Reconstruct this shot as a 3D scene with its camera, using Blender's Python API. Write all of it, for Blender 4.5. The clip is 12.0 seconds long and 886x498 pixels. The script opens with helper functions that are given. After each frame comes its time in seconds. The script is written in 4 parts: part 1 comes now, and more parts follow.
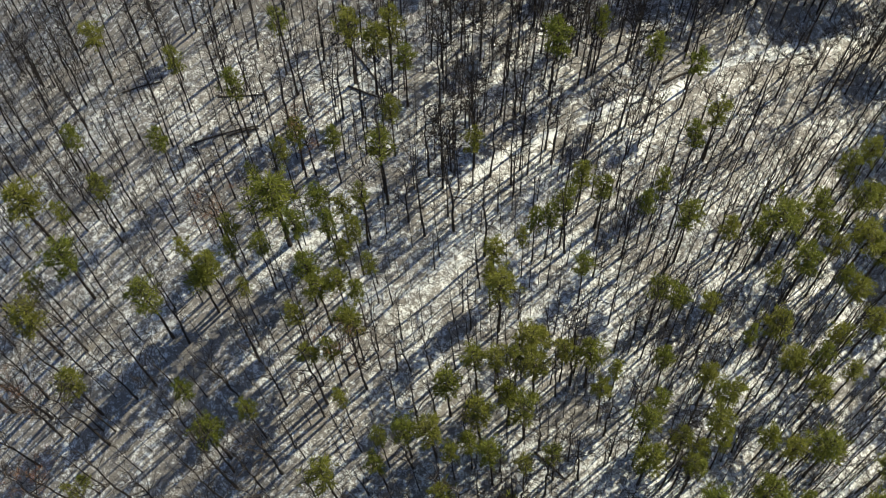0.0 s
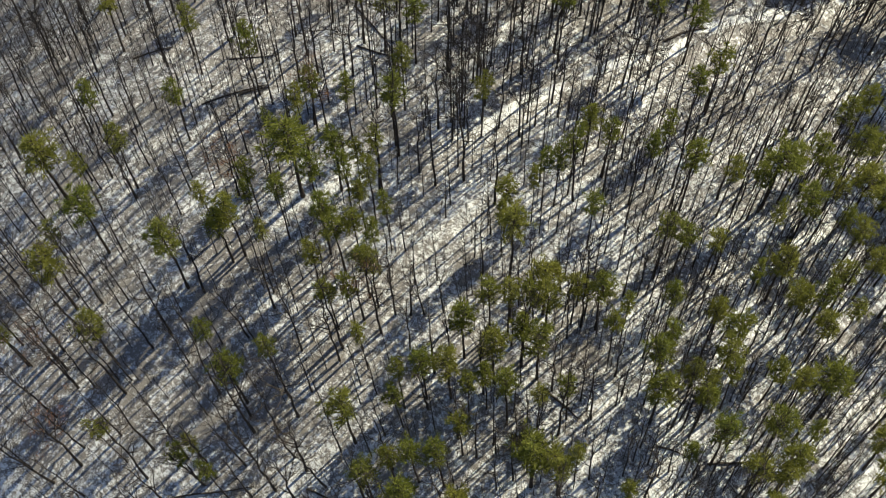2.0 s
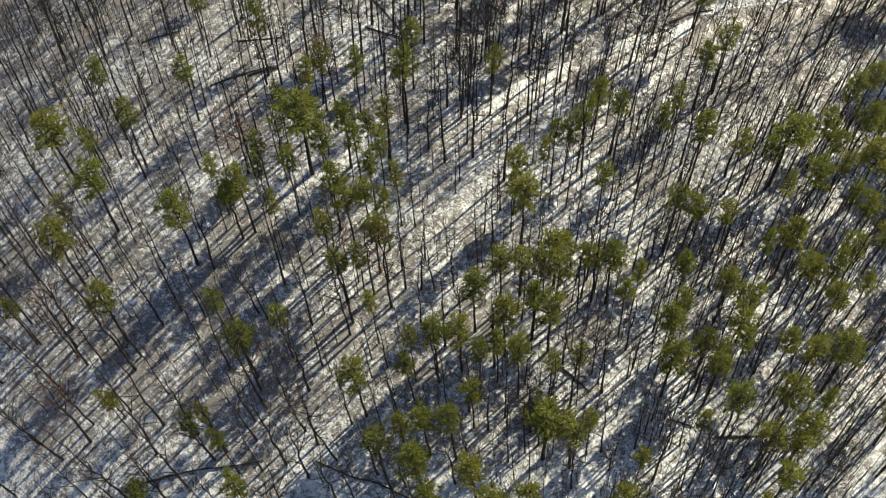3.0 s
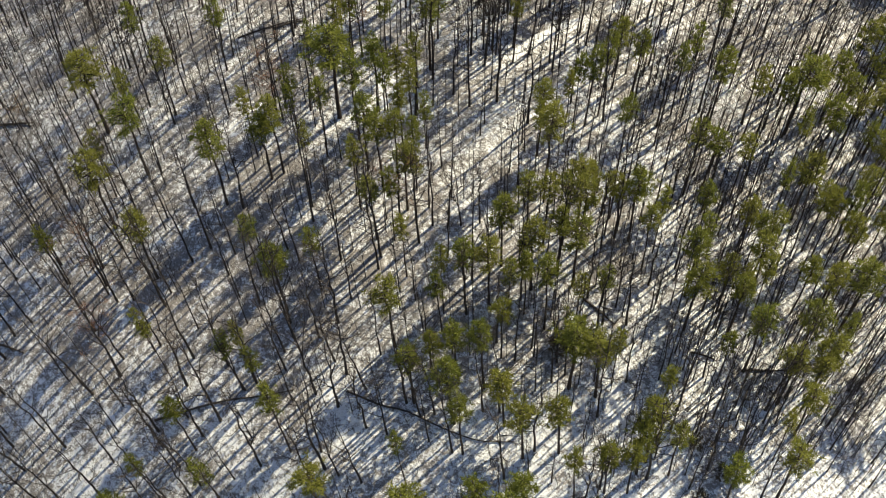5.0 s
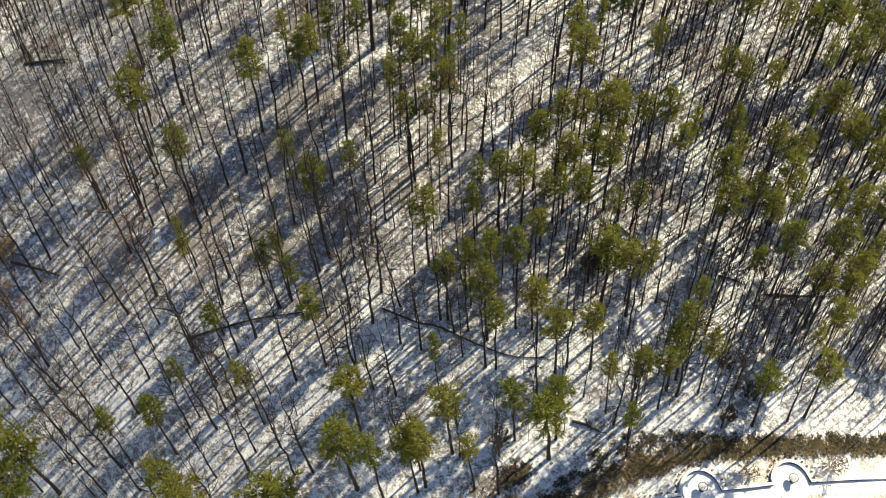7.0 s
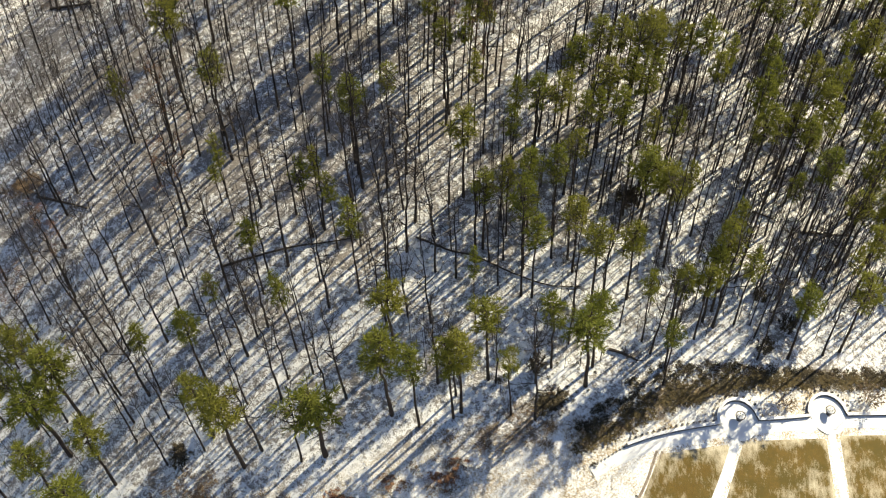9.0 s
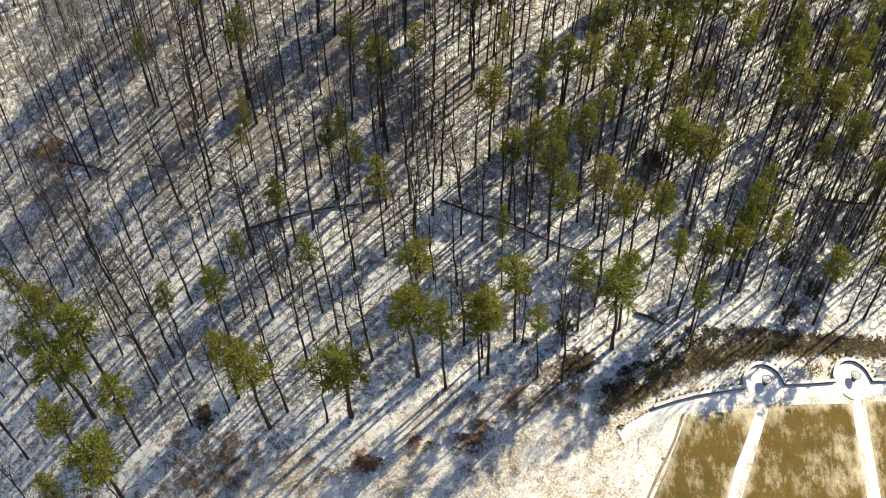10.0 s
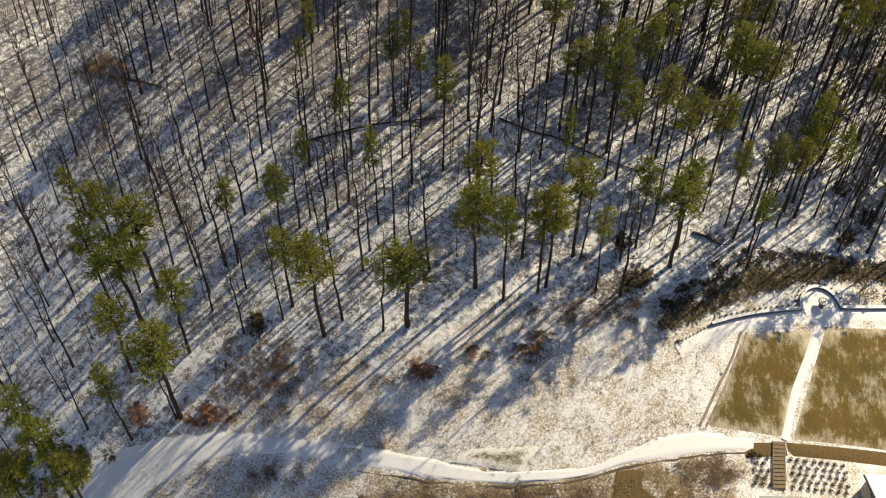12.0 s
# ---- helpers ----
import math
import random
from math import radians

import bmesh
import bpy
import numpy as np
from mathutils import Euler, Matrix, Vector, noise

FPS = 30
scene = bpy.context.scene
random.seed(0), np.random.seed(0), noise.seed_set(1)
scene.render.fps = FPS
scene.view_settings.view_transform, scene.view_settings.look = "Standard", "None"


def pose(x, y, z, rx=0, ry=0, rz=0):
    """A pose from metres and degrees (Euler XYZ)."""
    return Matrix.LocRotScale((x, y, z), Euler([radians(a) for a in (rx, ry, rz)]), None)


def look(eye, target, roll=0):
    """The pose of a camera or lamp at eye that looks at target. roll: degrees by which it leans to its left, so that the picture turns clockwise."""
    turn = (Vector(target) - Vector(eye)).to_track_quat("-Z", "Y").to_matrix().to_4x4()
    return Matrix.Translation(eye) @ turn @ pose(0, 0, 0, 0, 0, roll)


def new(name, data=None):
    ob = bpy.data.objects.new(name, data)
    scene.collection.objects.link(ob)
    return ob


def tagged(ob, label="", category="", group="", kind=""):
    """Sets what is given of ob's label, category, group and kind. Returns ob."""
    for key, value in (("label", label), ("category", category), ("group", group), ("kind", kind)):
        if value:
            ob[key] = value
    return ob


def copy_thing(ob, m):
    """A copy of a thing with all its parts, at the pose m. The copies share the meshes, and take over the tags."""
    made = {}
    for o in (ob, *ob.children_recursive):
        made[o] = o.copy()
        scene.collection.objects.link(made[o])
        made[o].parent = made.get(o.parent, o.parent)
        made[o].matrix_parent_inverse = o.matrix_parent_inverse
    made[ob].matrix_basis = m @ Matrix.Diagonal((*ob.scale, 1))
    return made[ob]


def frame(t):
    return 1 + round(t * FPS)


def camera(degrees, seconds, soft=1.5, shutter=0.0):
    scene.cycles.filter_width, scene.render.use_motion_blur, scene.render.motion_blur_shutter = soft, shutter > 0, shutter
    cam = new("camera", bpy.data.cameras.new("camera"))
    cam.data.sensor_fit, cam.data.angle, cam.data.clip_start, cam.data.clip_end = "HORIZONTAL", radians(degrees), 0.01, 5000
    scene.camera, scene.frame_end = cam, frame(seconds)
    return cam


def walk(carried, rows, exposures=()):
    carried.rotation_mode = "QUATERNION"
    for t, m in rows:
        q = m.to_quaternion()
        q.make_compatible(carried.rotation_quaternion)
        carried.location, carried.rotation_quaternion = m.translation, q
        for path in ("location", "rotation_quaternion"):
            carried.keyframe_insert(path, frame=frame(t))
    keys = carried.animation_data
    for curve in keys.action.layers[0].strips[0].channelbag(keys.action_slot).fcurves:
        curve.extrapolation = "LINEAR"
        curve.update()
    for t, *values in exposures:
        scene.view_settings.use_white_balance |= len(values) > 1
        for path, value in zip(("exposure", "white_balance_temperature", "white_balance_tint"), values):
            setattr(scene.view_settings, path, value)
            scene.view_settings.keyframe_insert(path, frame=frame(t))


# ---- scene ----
# ---------------------------------------------------------------- camera
cam = camera(39.23, 12.0, soft=1.1)


def view(x, y, z, yaw, down, roll):
    """A camera pose: place in metres, heading, degrees below the horizon, roll."""
    return pose(x, y, z, 0, 0, yaw) @ pose(0, 0, 0, 90 - down) @ pose(0, 0, 0, 0, 0, roll)


PATH = [
    (0, view(24.77, -3.06, 146.34, 8.38, 66.17, -6.94)),
    (0.5, view(23.90, -6.28, 145.87, 7.48, 65.62, -6.25)),
    (1, view(23.27, -9.10, 145.53, 7.00, 65.21, -5.98)),
    (1.5, view(22.34, -12.11, 144.71, 6.37, 64.67, -5.58)),
    (2, view(21.30, -15.09, 143.84, 5.73, 64.11, -5.16)),
    (2.5, view(20.25, -18.08, 142.68, 5.17, 63.49, -4.76)),
    (3, view(19.28, -21.11, 141.18, 4.76, 62.76, -4.47)),
    (5, view(14.55, -35.13, 136.90, 3.11, 60.17, -2.95)),
    (5.5, view(13.31, -38.31, 135.84, 2.88, 59.81, -2.63)),
    (6, view(12.04, -41.51, 134.83, 2.61, 59.46, -2.28)),
    (6.5, view(10.81, -44.73, 133.62, 2.39, 59.04, -1.93)),
    (7, view(9.44, -47.97, 132.38, 2.06, 58.60, -1.57)),
    (9, view(3.06, -59.30, 124.12, 0.22, 56.34, 0.59)),
    (9.5, view(1.42, -60.98, 122.69, -0.36, 56.29, 1.17)),
    (10, view(-0.45, -62.90, 121.50, -0.23, 56.27, 1.33)),
    (10.5, view(-2.70, -65.14, 119.97, 0.01, 56.11, 1.54)),
    (11, view(-5.63, -67.71, 117.93, -0.29, 55.73, 2.23)),
    (11.5, view(-7.93, -70.66, 115.62, -1.00, 55.13, 3.34)),
    (12, view(-9.17, -74.48, 112.49, -2.06, 54.30, 4.49)),
]
walk(cam, PATH, [(0, 0.35, 5700, 10), (3, 0.48, 5820, 12), (6, 0.70, 6050, 14), (9, 0.69, 6280, 13), (10.5, 0.53, 6350, 15), (12, 0.24, 6480, 17)])

# ---------------------------------------------------------------- light
SUN_AZIMUTH, SUN_HEIGHT = 47.5, 39.0
world = bpy.data.worlds.new("winter_sky")
scene.world = world
world.use_nodes = True
sky = world.node_tree.nodes.new("ShaderNodeTexSky")
sky.sky_type = "NISHITA"
sky.sun_disc = False
sky.ozone_density, sky.dust_density = 2.2, 0.8
sky.sun_elevation, sky.sun_rotation = radians(SUN_HEIGHT), radians(SUN_AZIMUTH)
back = world.node_tree.nodes["Background"]
back.inputs[1].default_value = 0.064
world.node_tree.links.new(sky.outputs[0], back.inputs[0])
sun = new("sun", bpy.data.lights.new("sun", "SUN"))
sun.data.energy, sun.data.angle, sun.data.color = 5.0, radians(0.55), (1.0, 0.89, 0.585)
sa, sh = radians(SUN_AZIMUTH), radians(SUN_HEIGHT)
sun.matrix_world = look((0, 0, 200), (-math.sin(sa) * math.cos(sh), -math.cos(sa) * math.cos(sh), 200 - math.sin(sh)))


# ---------------------------------------------------------------- materials
class Mat:
    """A node material with a principled shader and short calls for its nodes."""

    def __init__(self, name, rough=0.8):
        self.m = bpy.data.materials.new(name)
        self.m.use_nodes = True
        self.t = self.m.node_tree
        self.b = self.t.nodes["Principled BSDF"]
        self.b.inputs["Roughness"].default_value = rough
        self.b.inputs["Specular IOR Level"].default_value = 0.25
        self.pos = self.t.nodes.new("ShaderNodeNewGeometry").outputs["Position"]

    def node(self, kind, **values):
        n = self.t.nodes.new(kind)
        for k, v in values.items():
            n.inputs[k].default_value = v
        return n

    def link(self, a, b):
        self.t.links.new(a, b)

    def noise(self, scale, detail=4.0, rough=0.6, lo=None, hi=None, at=None):
        n = self.node("ShaderNodeTexNoise", Scale=scale, Detail=detail, Roughness=rough)
        self.link(at or self.pos, n.inputs["Vector"])
        return n.outputs[0] if lo is None else self.span(n.outputs[0], lo, hi)

    def span(self, v, lo, hi, to0=0.0, to1=1.0):
        n = self.t.nodes.new("ShaderNodeMapRange")
        n.inputs[1].default_value, n.inputs[2].default_value = lo, hi
        n.inputs[3].default_value, n.inputs[4].default_value = to0, to1
        self.link(v, n.inputs[0])
        return n.outputs[0]

    def mix(self, f, a, b):
        n = self.t.nodes.new("ShaderNodeMix")
        n.data_type = "RGBA"
        for sock, v in ((n.inputs[0], f), (n.inputs[6], a), (n.inputs[7], b)):
            if isinstance(v, (int, float)):
                sock.default_value = v
            elif isinstance(v, tuple):
                sock.default_value = (*v, 1)
            else:
                self.link(v, sock)
        return n.outputs[2]

    def math(self, op, a, b):
        n = self.t.nodes.new("ShaderNodeMath")
        n.operation = op
        n.use_clamp = True
        for sock, v in ((n.inputs[0], a), (n.inputs[1], b)):
            if isinstance(v, (int, float)):
                sock.default_value = v
            else:
                self.link(v, sock)
        return n.outputs[0]

    def attr(self, name):
        n = self.t.nodes.new("ShaderNodeAttribute")
        n.attribute_name = name
        return n.outputs["Fac"]

    def one(self):
        return self.t.nodes.new("ShaderNodeObjectInfo").outputs["Random"]

    def island(self):
        return self.t.nodes.new("ShaderNodeNewGeometry").outputs["Random Per Island"]

    def done(self, color, bump=None, depth=0.05, strength=0.6):
        if isinstance(color, tuple):
            self.b.inputs["Base Color"].default_value = (*color, 1)
        else:
            self.link(color, self.b.inputs["Base Color"])
        if bump is not None:
            n = self.node("ShaderNodeBump", Strength=strength, Distance=depth)
            self.link(bump, n.inputs["Height"])
            self.link(n.outputs[0], self.b.inputs["Normal"])
        return self.m


SNOW, STRAW, LITTER = (0.91, 0.91, 0.91), (0.42, 0.33, 0.20), (0.095, 0.078, 0.066)


def ground_material():
    k = Mat("snowy_ground", 0.85)
    wide = k.noise(0.13, 3, 0.55, 0.35, 0.7)
    mid = k.noise(1.5, 6, 0.66)
    fine = k.noise(5.0, 4, 0.7)
    speck = k.noise(11.0, 3, 0.65)
    bare = k.math("ADD", k.math("MULTIPLY", mid, 0.55), k.math("MULTIPLY", fine, 0.45))
    # The attribute carries leaf litter and the shade painted in as extra litter.
    bare = k.math("ADD", bare, k.math("ADD", k.math("MULTIPLY", wide, 0.085), k.math("MULTIPLY", k.attr("litter_shade"), 0.045)))
    woods = k.mix(k.span(bare, 0.505, 0.59, 0.0, 0.88), SNOW, k.mix(k.span(speck, 0.35, 0.65), LITTER, (0.26, 0.22, 0.19)))
    tuft = k.math("ADD", k.math("MULTIPLY", k.noise(4.5, 5, 0.8), 0.65), k.math("MULTIPLY", k.noise(0.30, 4, 0.65), 0.35))
    tuft = k.math("ADD", tuft, k.math("MULTIPLY", k.attr("thatch"), 0.10))
    grass = k.mix(k.noise(9.0, 3, 0.7, 0.3, 0.7), (0.50, 0.38, 0.22), (0.26, 0.19, 0.11))
    grass = k.mix(k.attr("thatch"), grass, k.mix(k.noise(3.0, 4, 0.7, 0.35, 0.65), (0.30, 0.22, 0.12), (0.12, 0.085, 0.05)))
    meadow = k.mix(k.span(tuft, 0.465, 0.59), SNOW, grass)
    color = k.mix(k.attr("meadow"), woods, meadow)
    return k.done(color, k.math("ADD", k.math("MULTIPLY", mid, 0.6), k.math("MULTIPLY", fine, 0.4)), 0.16, 0.7)


def snow_material(name, dirt, lo, hi):
    k = Mat(name, 0.7)
    f = k.math("ADD", k.math("MULTIPLY", k.noise(1.3, 5, 0.7), 0.6), k.math("MULTIPLY", k.noise(7.0, 4, 0.7), 0.4))
    return k.done(k.mix(k.span(f, lo, hi), (0.88, 0.88, 0.88), dirt), f, 0.06, 0.5)


def thatch_material():
    k = Mat("thatch_on_snow", 0.9)
    f = k.math("ADD", k.math("MULTIPLY", k.noise(0.8, 5, 0.7), 0.6), k.math("MULTIPLY", k.noise(6.0, 4, 0.7), 0.4))
    f = k.math("SUBTRACT", f, k.math("MULTIPLY", k.attr("rim"), 0.20))
    return k.done(k.mix(k.span(f, 0.38, 0.50), (0.86, 0.85, 0.80), k.mix(k.noise(9, 3, 0.7, 0.3, 0.7), (0.30, 0.25, 0.13), (0.16, 0.13, 0.06))), f, 0.06, 0.5)


def lawn_material():
    k = Mat("dormant_lawn", 0.9)
    streak = k.node("ShaderNodeMapping", Rotation=(0, 0, radians(20)), Scale=(1.8, 0.7, 1.0))
    k.link(k.pos, streak.inputs[0])
    f = k.math("ADD", k.math("MULTIPLY", k.noise(0.30, 3, 0.55), 0.42), k.math("MULTIPLY", k.noise(1.1, 6, 0.75, at=streak.outputs[0]), 0.36))
    f = k.math("ADD", f, k.math("MULTIPLY", k.noise(6.0, 5, 0.8), 0.22))
    f = k.math("ADD", f, k.math("MULTIPLY", k.attr("rim"), 0.11))
    turf = k.mix(k.noise(1.1, 5, 0.7, 0.3, 0.7), (0.140, 0.083, 0.014), (0.215, 0.140, 0.032))
    turf = k.mix(k.noise(0.33, 4, 0.7, 0.42, 0.62), turf, (0.105, 0.080, 0.016))
    turf = k.mix(k.noise(18, 2, 0.6, 0.35, 0.7), turf, (0.10, 0.075, 0.025))
    return k.done(k.mix(k.span(f, 0.50, 0.66, 0.0, 0.82), turf, (0.68, 0.61, 0.47)), k.noise(8, 3, 0.7), 0.05, 0.6)


def bark_material(name, dark, light, grain):
    k = Mat(name, 0.9)
    stretched = k.node("ShaderNodeMapping", Scale=(1.0, 1.0, 0.18))
    k.link(k.pos, stretched.inputs[0])
    g = k.noise(grain, 4, 0.7, 0.3, 0.7, stretched.outputs[0])
    c = k.mix(g, dark, light)
    c = k.mix(k.span(k.one(), 0, 1, 0, 0.35), c, (0.060, 0.046, 0.039))
    return k.done(c, g, 0.03, 0.7)


def leaf_material(name, a, b, c, glow=0.0):
    k = Mat(name, 0.7)
    tone = k.mix(k.island(), a, b)
    tone = k.mix(k.span(k.one(), 0, 1, 0, 0.6), tone, c)
    m = k.done(tone)
    if glow:
        thin = k.node("ShaderNodeBsdfTranslucent")
        both = k.node("ShaderNodeMixShader", Fac=glow)
        k.link(tone, thin.inputs[0])
        k.link(k.b.outputs[0], both.inputs[1])
        k.link(thin.outputs[0], both.inputs[2])
        k.link(both.outputs[0], k.t.nodes["Material Output"].inputs[0])
    return m


def plain(name, a, b, scale=3.0, rough=0.8, bump=0.03):
    k = Mat(name, rough)
    f = k.noise(scale, 5, 0.65, 0.3, 0.7)
    return k.done(k.mix(f, a, b), f, bump, 0.6)


M_GROUND = ground_material()
M_PATH = snow_material("trodden_snow", (0.48, 0.44, 0.38), 0.60, 0.72)
M_DRIVE = snow_material("driveway_snow", (0.55, 0.50, 0.40), 0.60, 0.75)
# Trail dirt is spread wider to paint in shade between the lit patches.
M_TRAIL = snow_material("trail_snow", (0.20, 0.17, 0.15), 0.50, 0.62)
M_CAP = snow_material("snow_cap", (0.6, 0.58, 0.55), 0.62, 0.8)
M_LAWN = lawn_material()
M_DIRT = plain("bare_dirt", (0.14, 0.10, 0.07), (0.42, 0.36, 0.30), 3.0, 0.95)
M_THATCH = thatch_material()
M_MULCH = plain("brown_mulch", (0.10, 0.066, 0.026), (0.19, 0.13, 0.055), 4.0, 0.95)
M_VERGE = plain("verge_earth", (0.07, 0.055, 0.045), (0.20, 0.16, 0.125), 5.0, 0.95)
M_BARK = bark_material("grey_bark", (0.017, 0.014, 0.013), (0.046, 0.038, 0.034), 6.0)
M_TWIG = bark_material("twig_bark", (0.026, 0.020, 0.018), (0.062, 0.050, 0.042), 3.0)
M_PINEBARK = bark_material("pine_bark", (0.022, 0.016, 0.013), (0.055, 0.040, 0.030), 5.0)
M_LOG = bark_material("weathered_log", (0.045, 0.036, 0.030), (0.11, 0.09, 0.075), 4.0)
M_NEEDLE = leaf_material("pine_needles", (0.255, 0.275, 0.042), (0.090, 0.110, 0.020), (0.28, 0.26, 0.050), 0.5)
M_BRAMBLE = leaf_material("bramble_twigs", (0.26, 0.18, 0.11), (0.09, 0.06, 0.042), (0.32, 0.24, 0.16), 0.2)
M_OLIVE = leaf_material("olive_bramble", (0.16, 0.125, 0.050), (0.055, 0.042, 0.022), (0.21, 0.16, 0.075), 0.2)
M_RUST = leaf_material("rust_leaves", (0.26, 0.12, 0.06), (0.15, 0.07, 0.04), (0.22, 0.13, 0.08))
M_EVERGREEN = leaf_material("dark_evergreen", (0.080, 0.066, 0.036), (0.034, 0.030, 0.020), (0.12, 0.09, 0.055))
M_STRAWBLADE = leaf_material("straw_blades", (0.52, 0.42, 0.27), (0.32, 0.24, 0.14), (0.70, 0.66, 0.58))
M_STONE = plain("wall_stone", (0.10, 0.095, 0.09), (0.22, 0.20, 0.19), 5.0, 0.9)
M_WOOD = plain("weathered_timber", (0.17, 0.125, 0.075), (0.28, 0.215, 0.14), 7.0, 0.85)
M_SIDING = plain("house_siding", (0.40, 0.38, 0.34), (0.50, 0.48, 0.44), 2.0, 0.7, 0.01)
M_METAL = plain("porch_roof_metal", (0.40, 0.42, 0.38), (0.52, 0.54, 0.50), 2.0, 0.5, 0.01)
M_GLASS = Mat("window_glass", 0.08).done((0.03, 0.035, 0.04))


# ---------------------------------------------------------------- mesh helpers
def mesh_of(name, verts, faces, material, smooth=False):
    me = bpy.data.meshes.new(name)
    me.from_pydata([tuple(v) for v in verts], [], [tuple(f) for f in faces])
    me.materials.append(material)
    if smooth:
        me.polygons.foreach_set("use_smooth", [True] * len(me.polygons))
    me.update()
    return me


def part(name, me, parent, label="", m=None):
    ob = new(name, me)
    ob.parent = parent
    if m is not None:
        ob.matrix_basis = m
    return tagged(ob, label) if label else ob


class Soup:
    """Gathers vertices and faces of one mesh."""

    def __init__(self):
        self.v, self.f = [], []

    def tube(self, pts, radii, sides):
        """A tapered tube along points."""
        n0, rings = len(self.v), len(pts)
        for i, p in enumerate(pts):
            d = (pts[min(i + 1, rings - 1)] - pts[max(i - 1, 0)]).normalized()
            a = d.orthogonal().normalized()
            b = d.cross(a)
            for s in range(sides):
                w = 2 * math.pi * s / sides
                self.v.append(p + (a * math.cos(w) + b * math.sin(w)) * radii[i])
        for i in range(rings - 1):
            for s in range(sides):
                q, r = n0 + i * sides + s, n0 + i * sides + (s + 1) % sides
                self.f.append((q, r, r + sides, q + sides))
        self.f.append(tuple(n0 + (rings - 1) * sides + s for s in range(sides)))

    def blade(self, p, d, length, width):
        side = d.orthogonal().normalized()
        side = (side * math.cos(length * 77) + d.cross(side) * math.sin(length * 77)) * width * 0.5
        n = len(self.v)
        self.v += [p - side, p + side, p + d * length]
        self.f.append((n, n + 1, n + 2))

    def box(self, x0, y0, z0, x1, y1, z1):
        n = len(self.v)
        self.v += [Vector(c) for c in ((x0, y0, z0), (x1, y0, z0), (x1, y1, z0), (x0, y1, z0), (x0, y0, z1), (x1, y0, z1), (x1, y1, z1), (x0, y1, z1))]
        for q in ((0, 3, 2, 1), (4, 5, 6, 7), (0, 1, 5, 4), (1, 2, 6, 5), (2, 3, 7, 6), (3, 0, 4, 7)):
            self.f.append(tuple(n + c for c in q))

    def mesh(self, name, material, smooth=False):
        return mesh_of(name, self.v, self.f, material, smooth)


def dome_dir(rnd, low=-0.3):
    while True:
        v = Vector((rnd.uniform(-1, 1), rnd.uniform(-1, 1), rnd.uniform(low, 1)))
        if 0.05 < v.length < 1:
            return v.normalized()


# ---------------------------------------------------------------- terrain
SLOPE = (2.839, 0.331, 4.896, -6.454, -0.477, -1.654, -0.575, 0.055, 1.682, -1.169)


def ground_z(x, y):
    """Height of the ground: a broad wooded rise above the garden."""
    u = min(max((x - 6) / 60, -1.05), 1.15)
    v = min(max((y - 24) / 50, -1.1), 1.35)
    terms = (1, u, v, u * u, u * v, v * v, u ** 3, u * u * v, u * v * v, v ** 3)
    return 2.0 * sum(a * b for a, b in zip(SLOPE, terms))


WOOD_EDGE = [(-120, -16), (-55, -13), (-44.8, -13), (-34.6, -10.9), (-19.6, -3.9), (-10.4, -3.7), (-3.3, 0.5), (5.3, 1.2), (13.3, 2.3), (19.7, 5.5), (26.3, 8.6), (45, 11.8), (70, 14), (130, 18)]

DRIVE_LOW = [(-46, -26), (-40.0, -21.5), (-34.6, -17.6), (-27.6, -15.7), (-21.1, -16.2), (-13.2, -17.8), (-4.4, -19.4), (5.5, -19.4), (12.9, -17.6), (22.5, -15.6), (26.8, -15.1)]
HEDGE_TOP = [(17.5, -0.8), (18.6, 0.6), (23.2, 4.6), (28.5, 7.4), (34.4, 8.2), (41.9, 8.4), (54.2, 10.0), (66, 12)]
HEDGE_LOW = [(17.5, -2.6), (19.1, -1.9), (23.5, -0.1), (27.5, 2.3), (32.0, 3.8), (36.8, 5.8), (45.2, 7.0), (53.8, 8.4), (66, 10)]


def along(line, x):
    for (xa, ya), (xb, yb) in zip(line, line[1:]):
        if xa <= x <= xb:
            return ya + (yb - ya) * (x - xa) / (xb - xa)
    return line[0][1] if x < line[0][0] else line[-1][1]


def smooth01(v):
    v = min(max(v, 0), 1)
    return v * v * (3 - 2 * v)


def axis_steps(a, b, step, far):
    inner = [a + step * i for i in range(int((b - a) / step) + 1)]
    lo, hi, d = [], [], step
    while (lo[-1] if lo else a) > -far:
        d *= 1.5
        lo.append((lo[-1] if lo else a) - d)
        hi.append((hi[-1] if hi else b) + d)
    return lo[::-1] + inner + hi


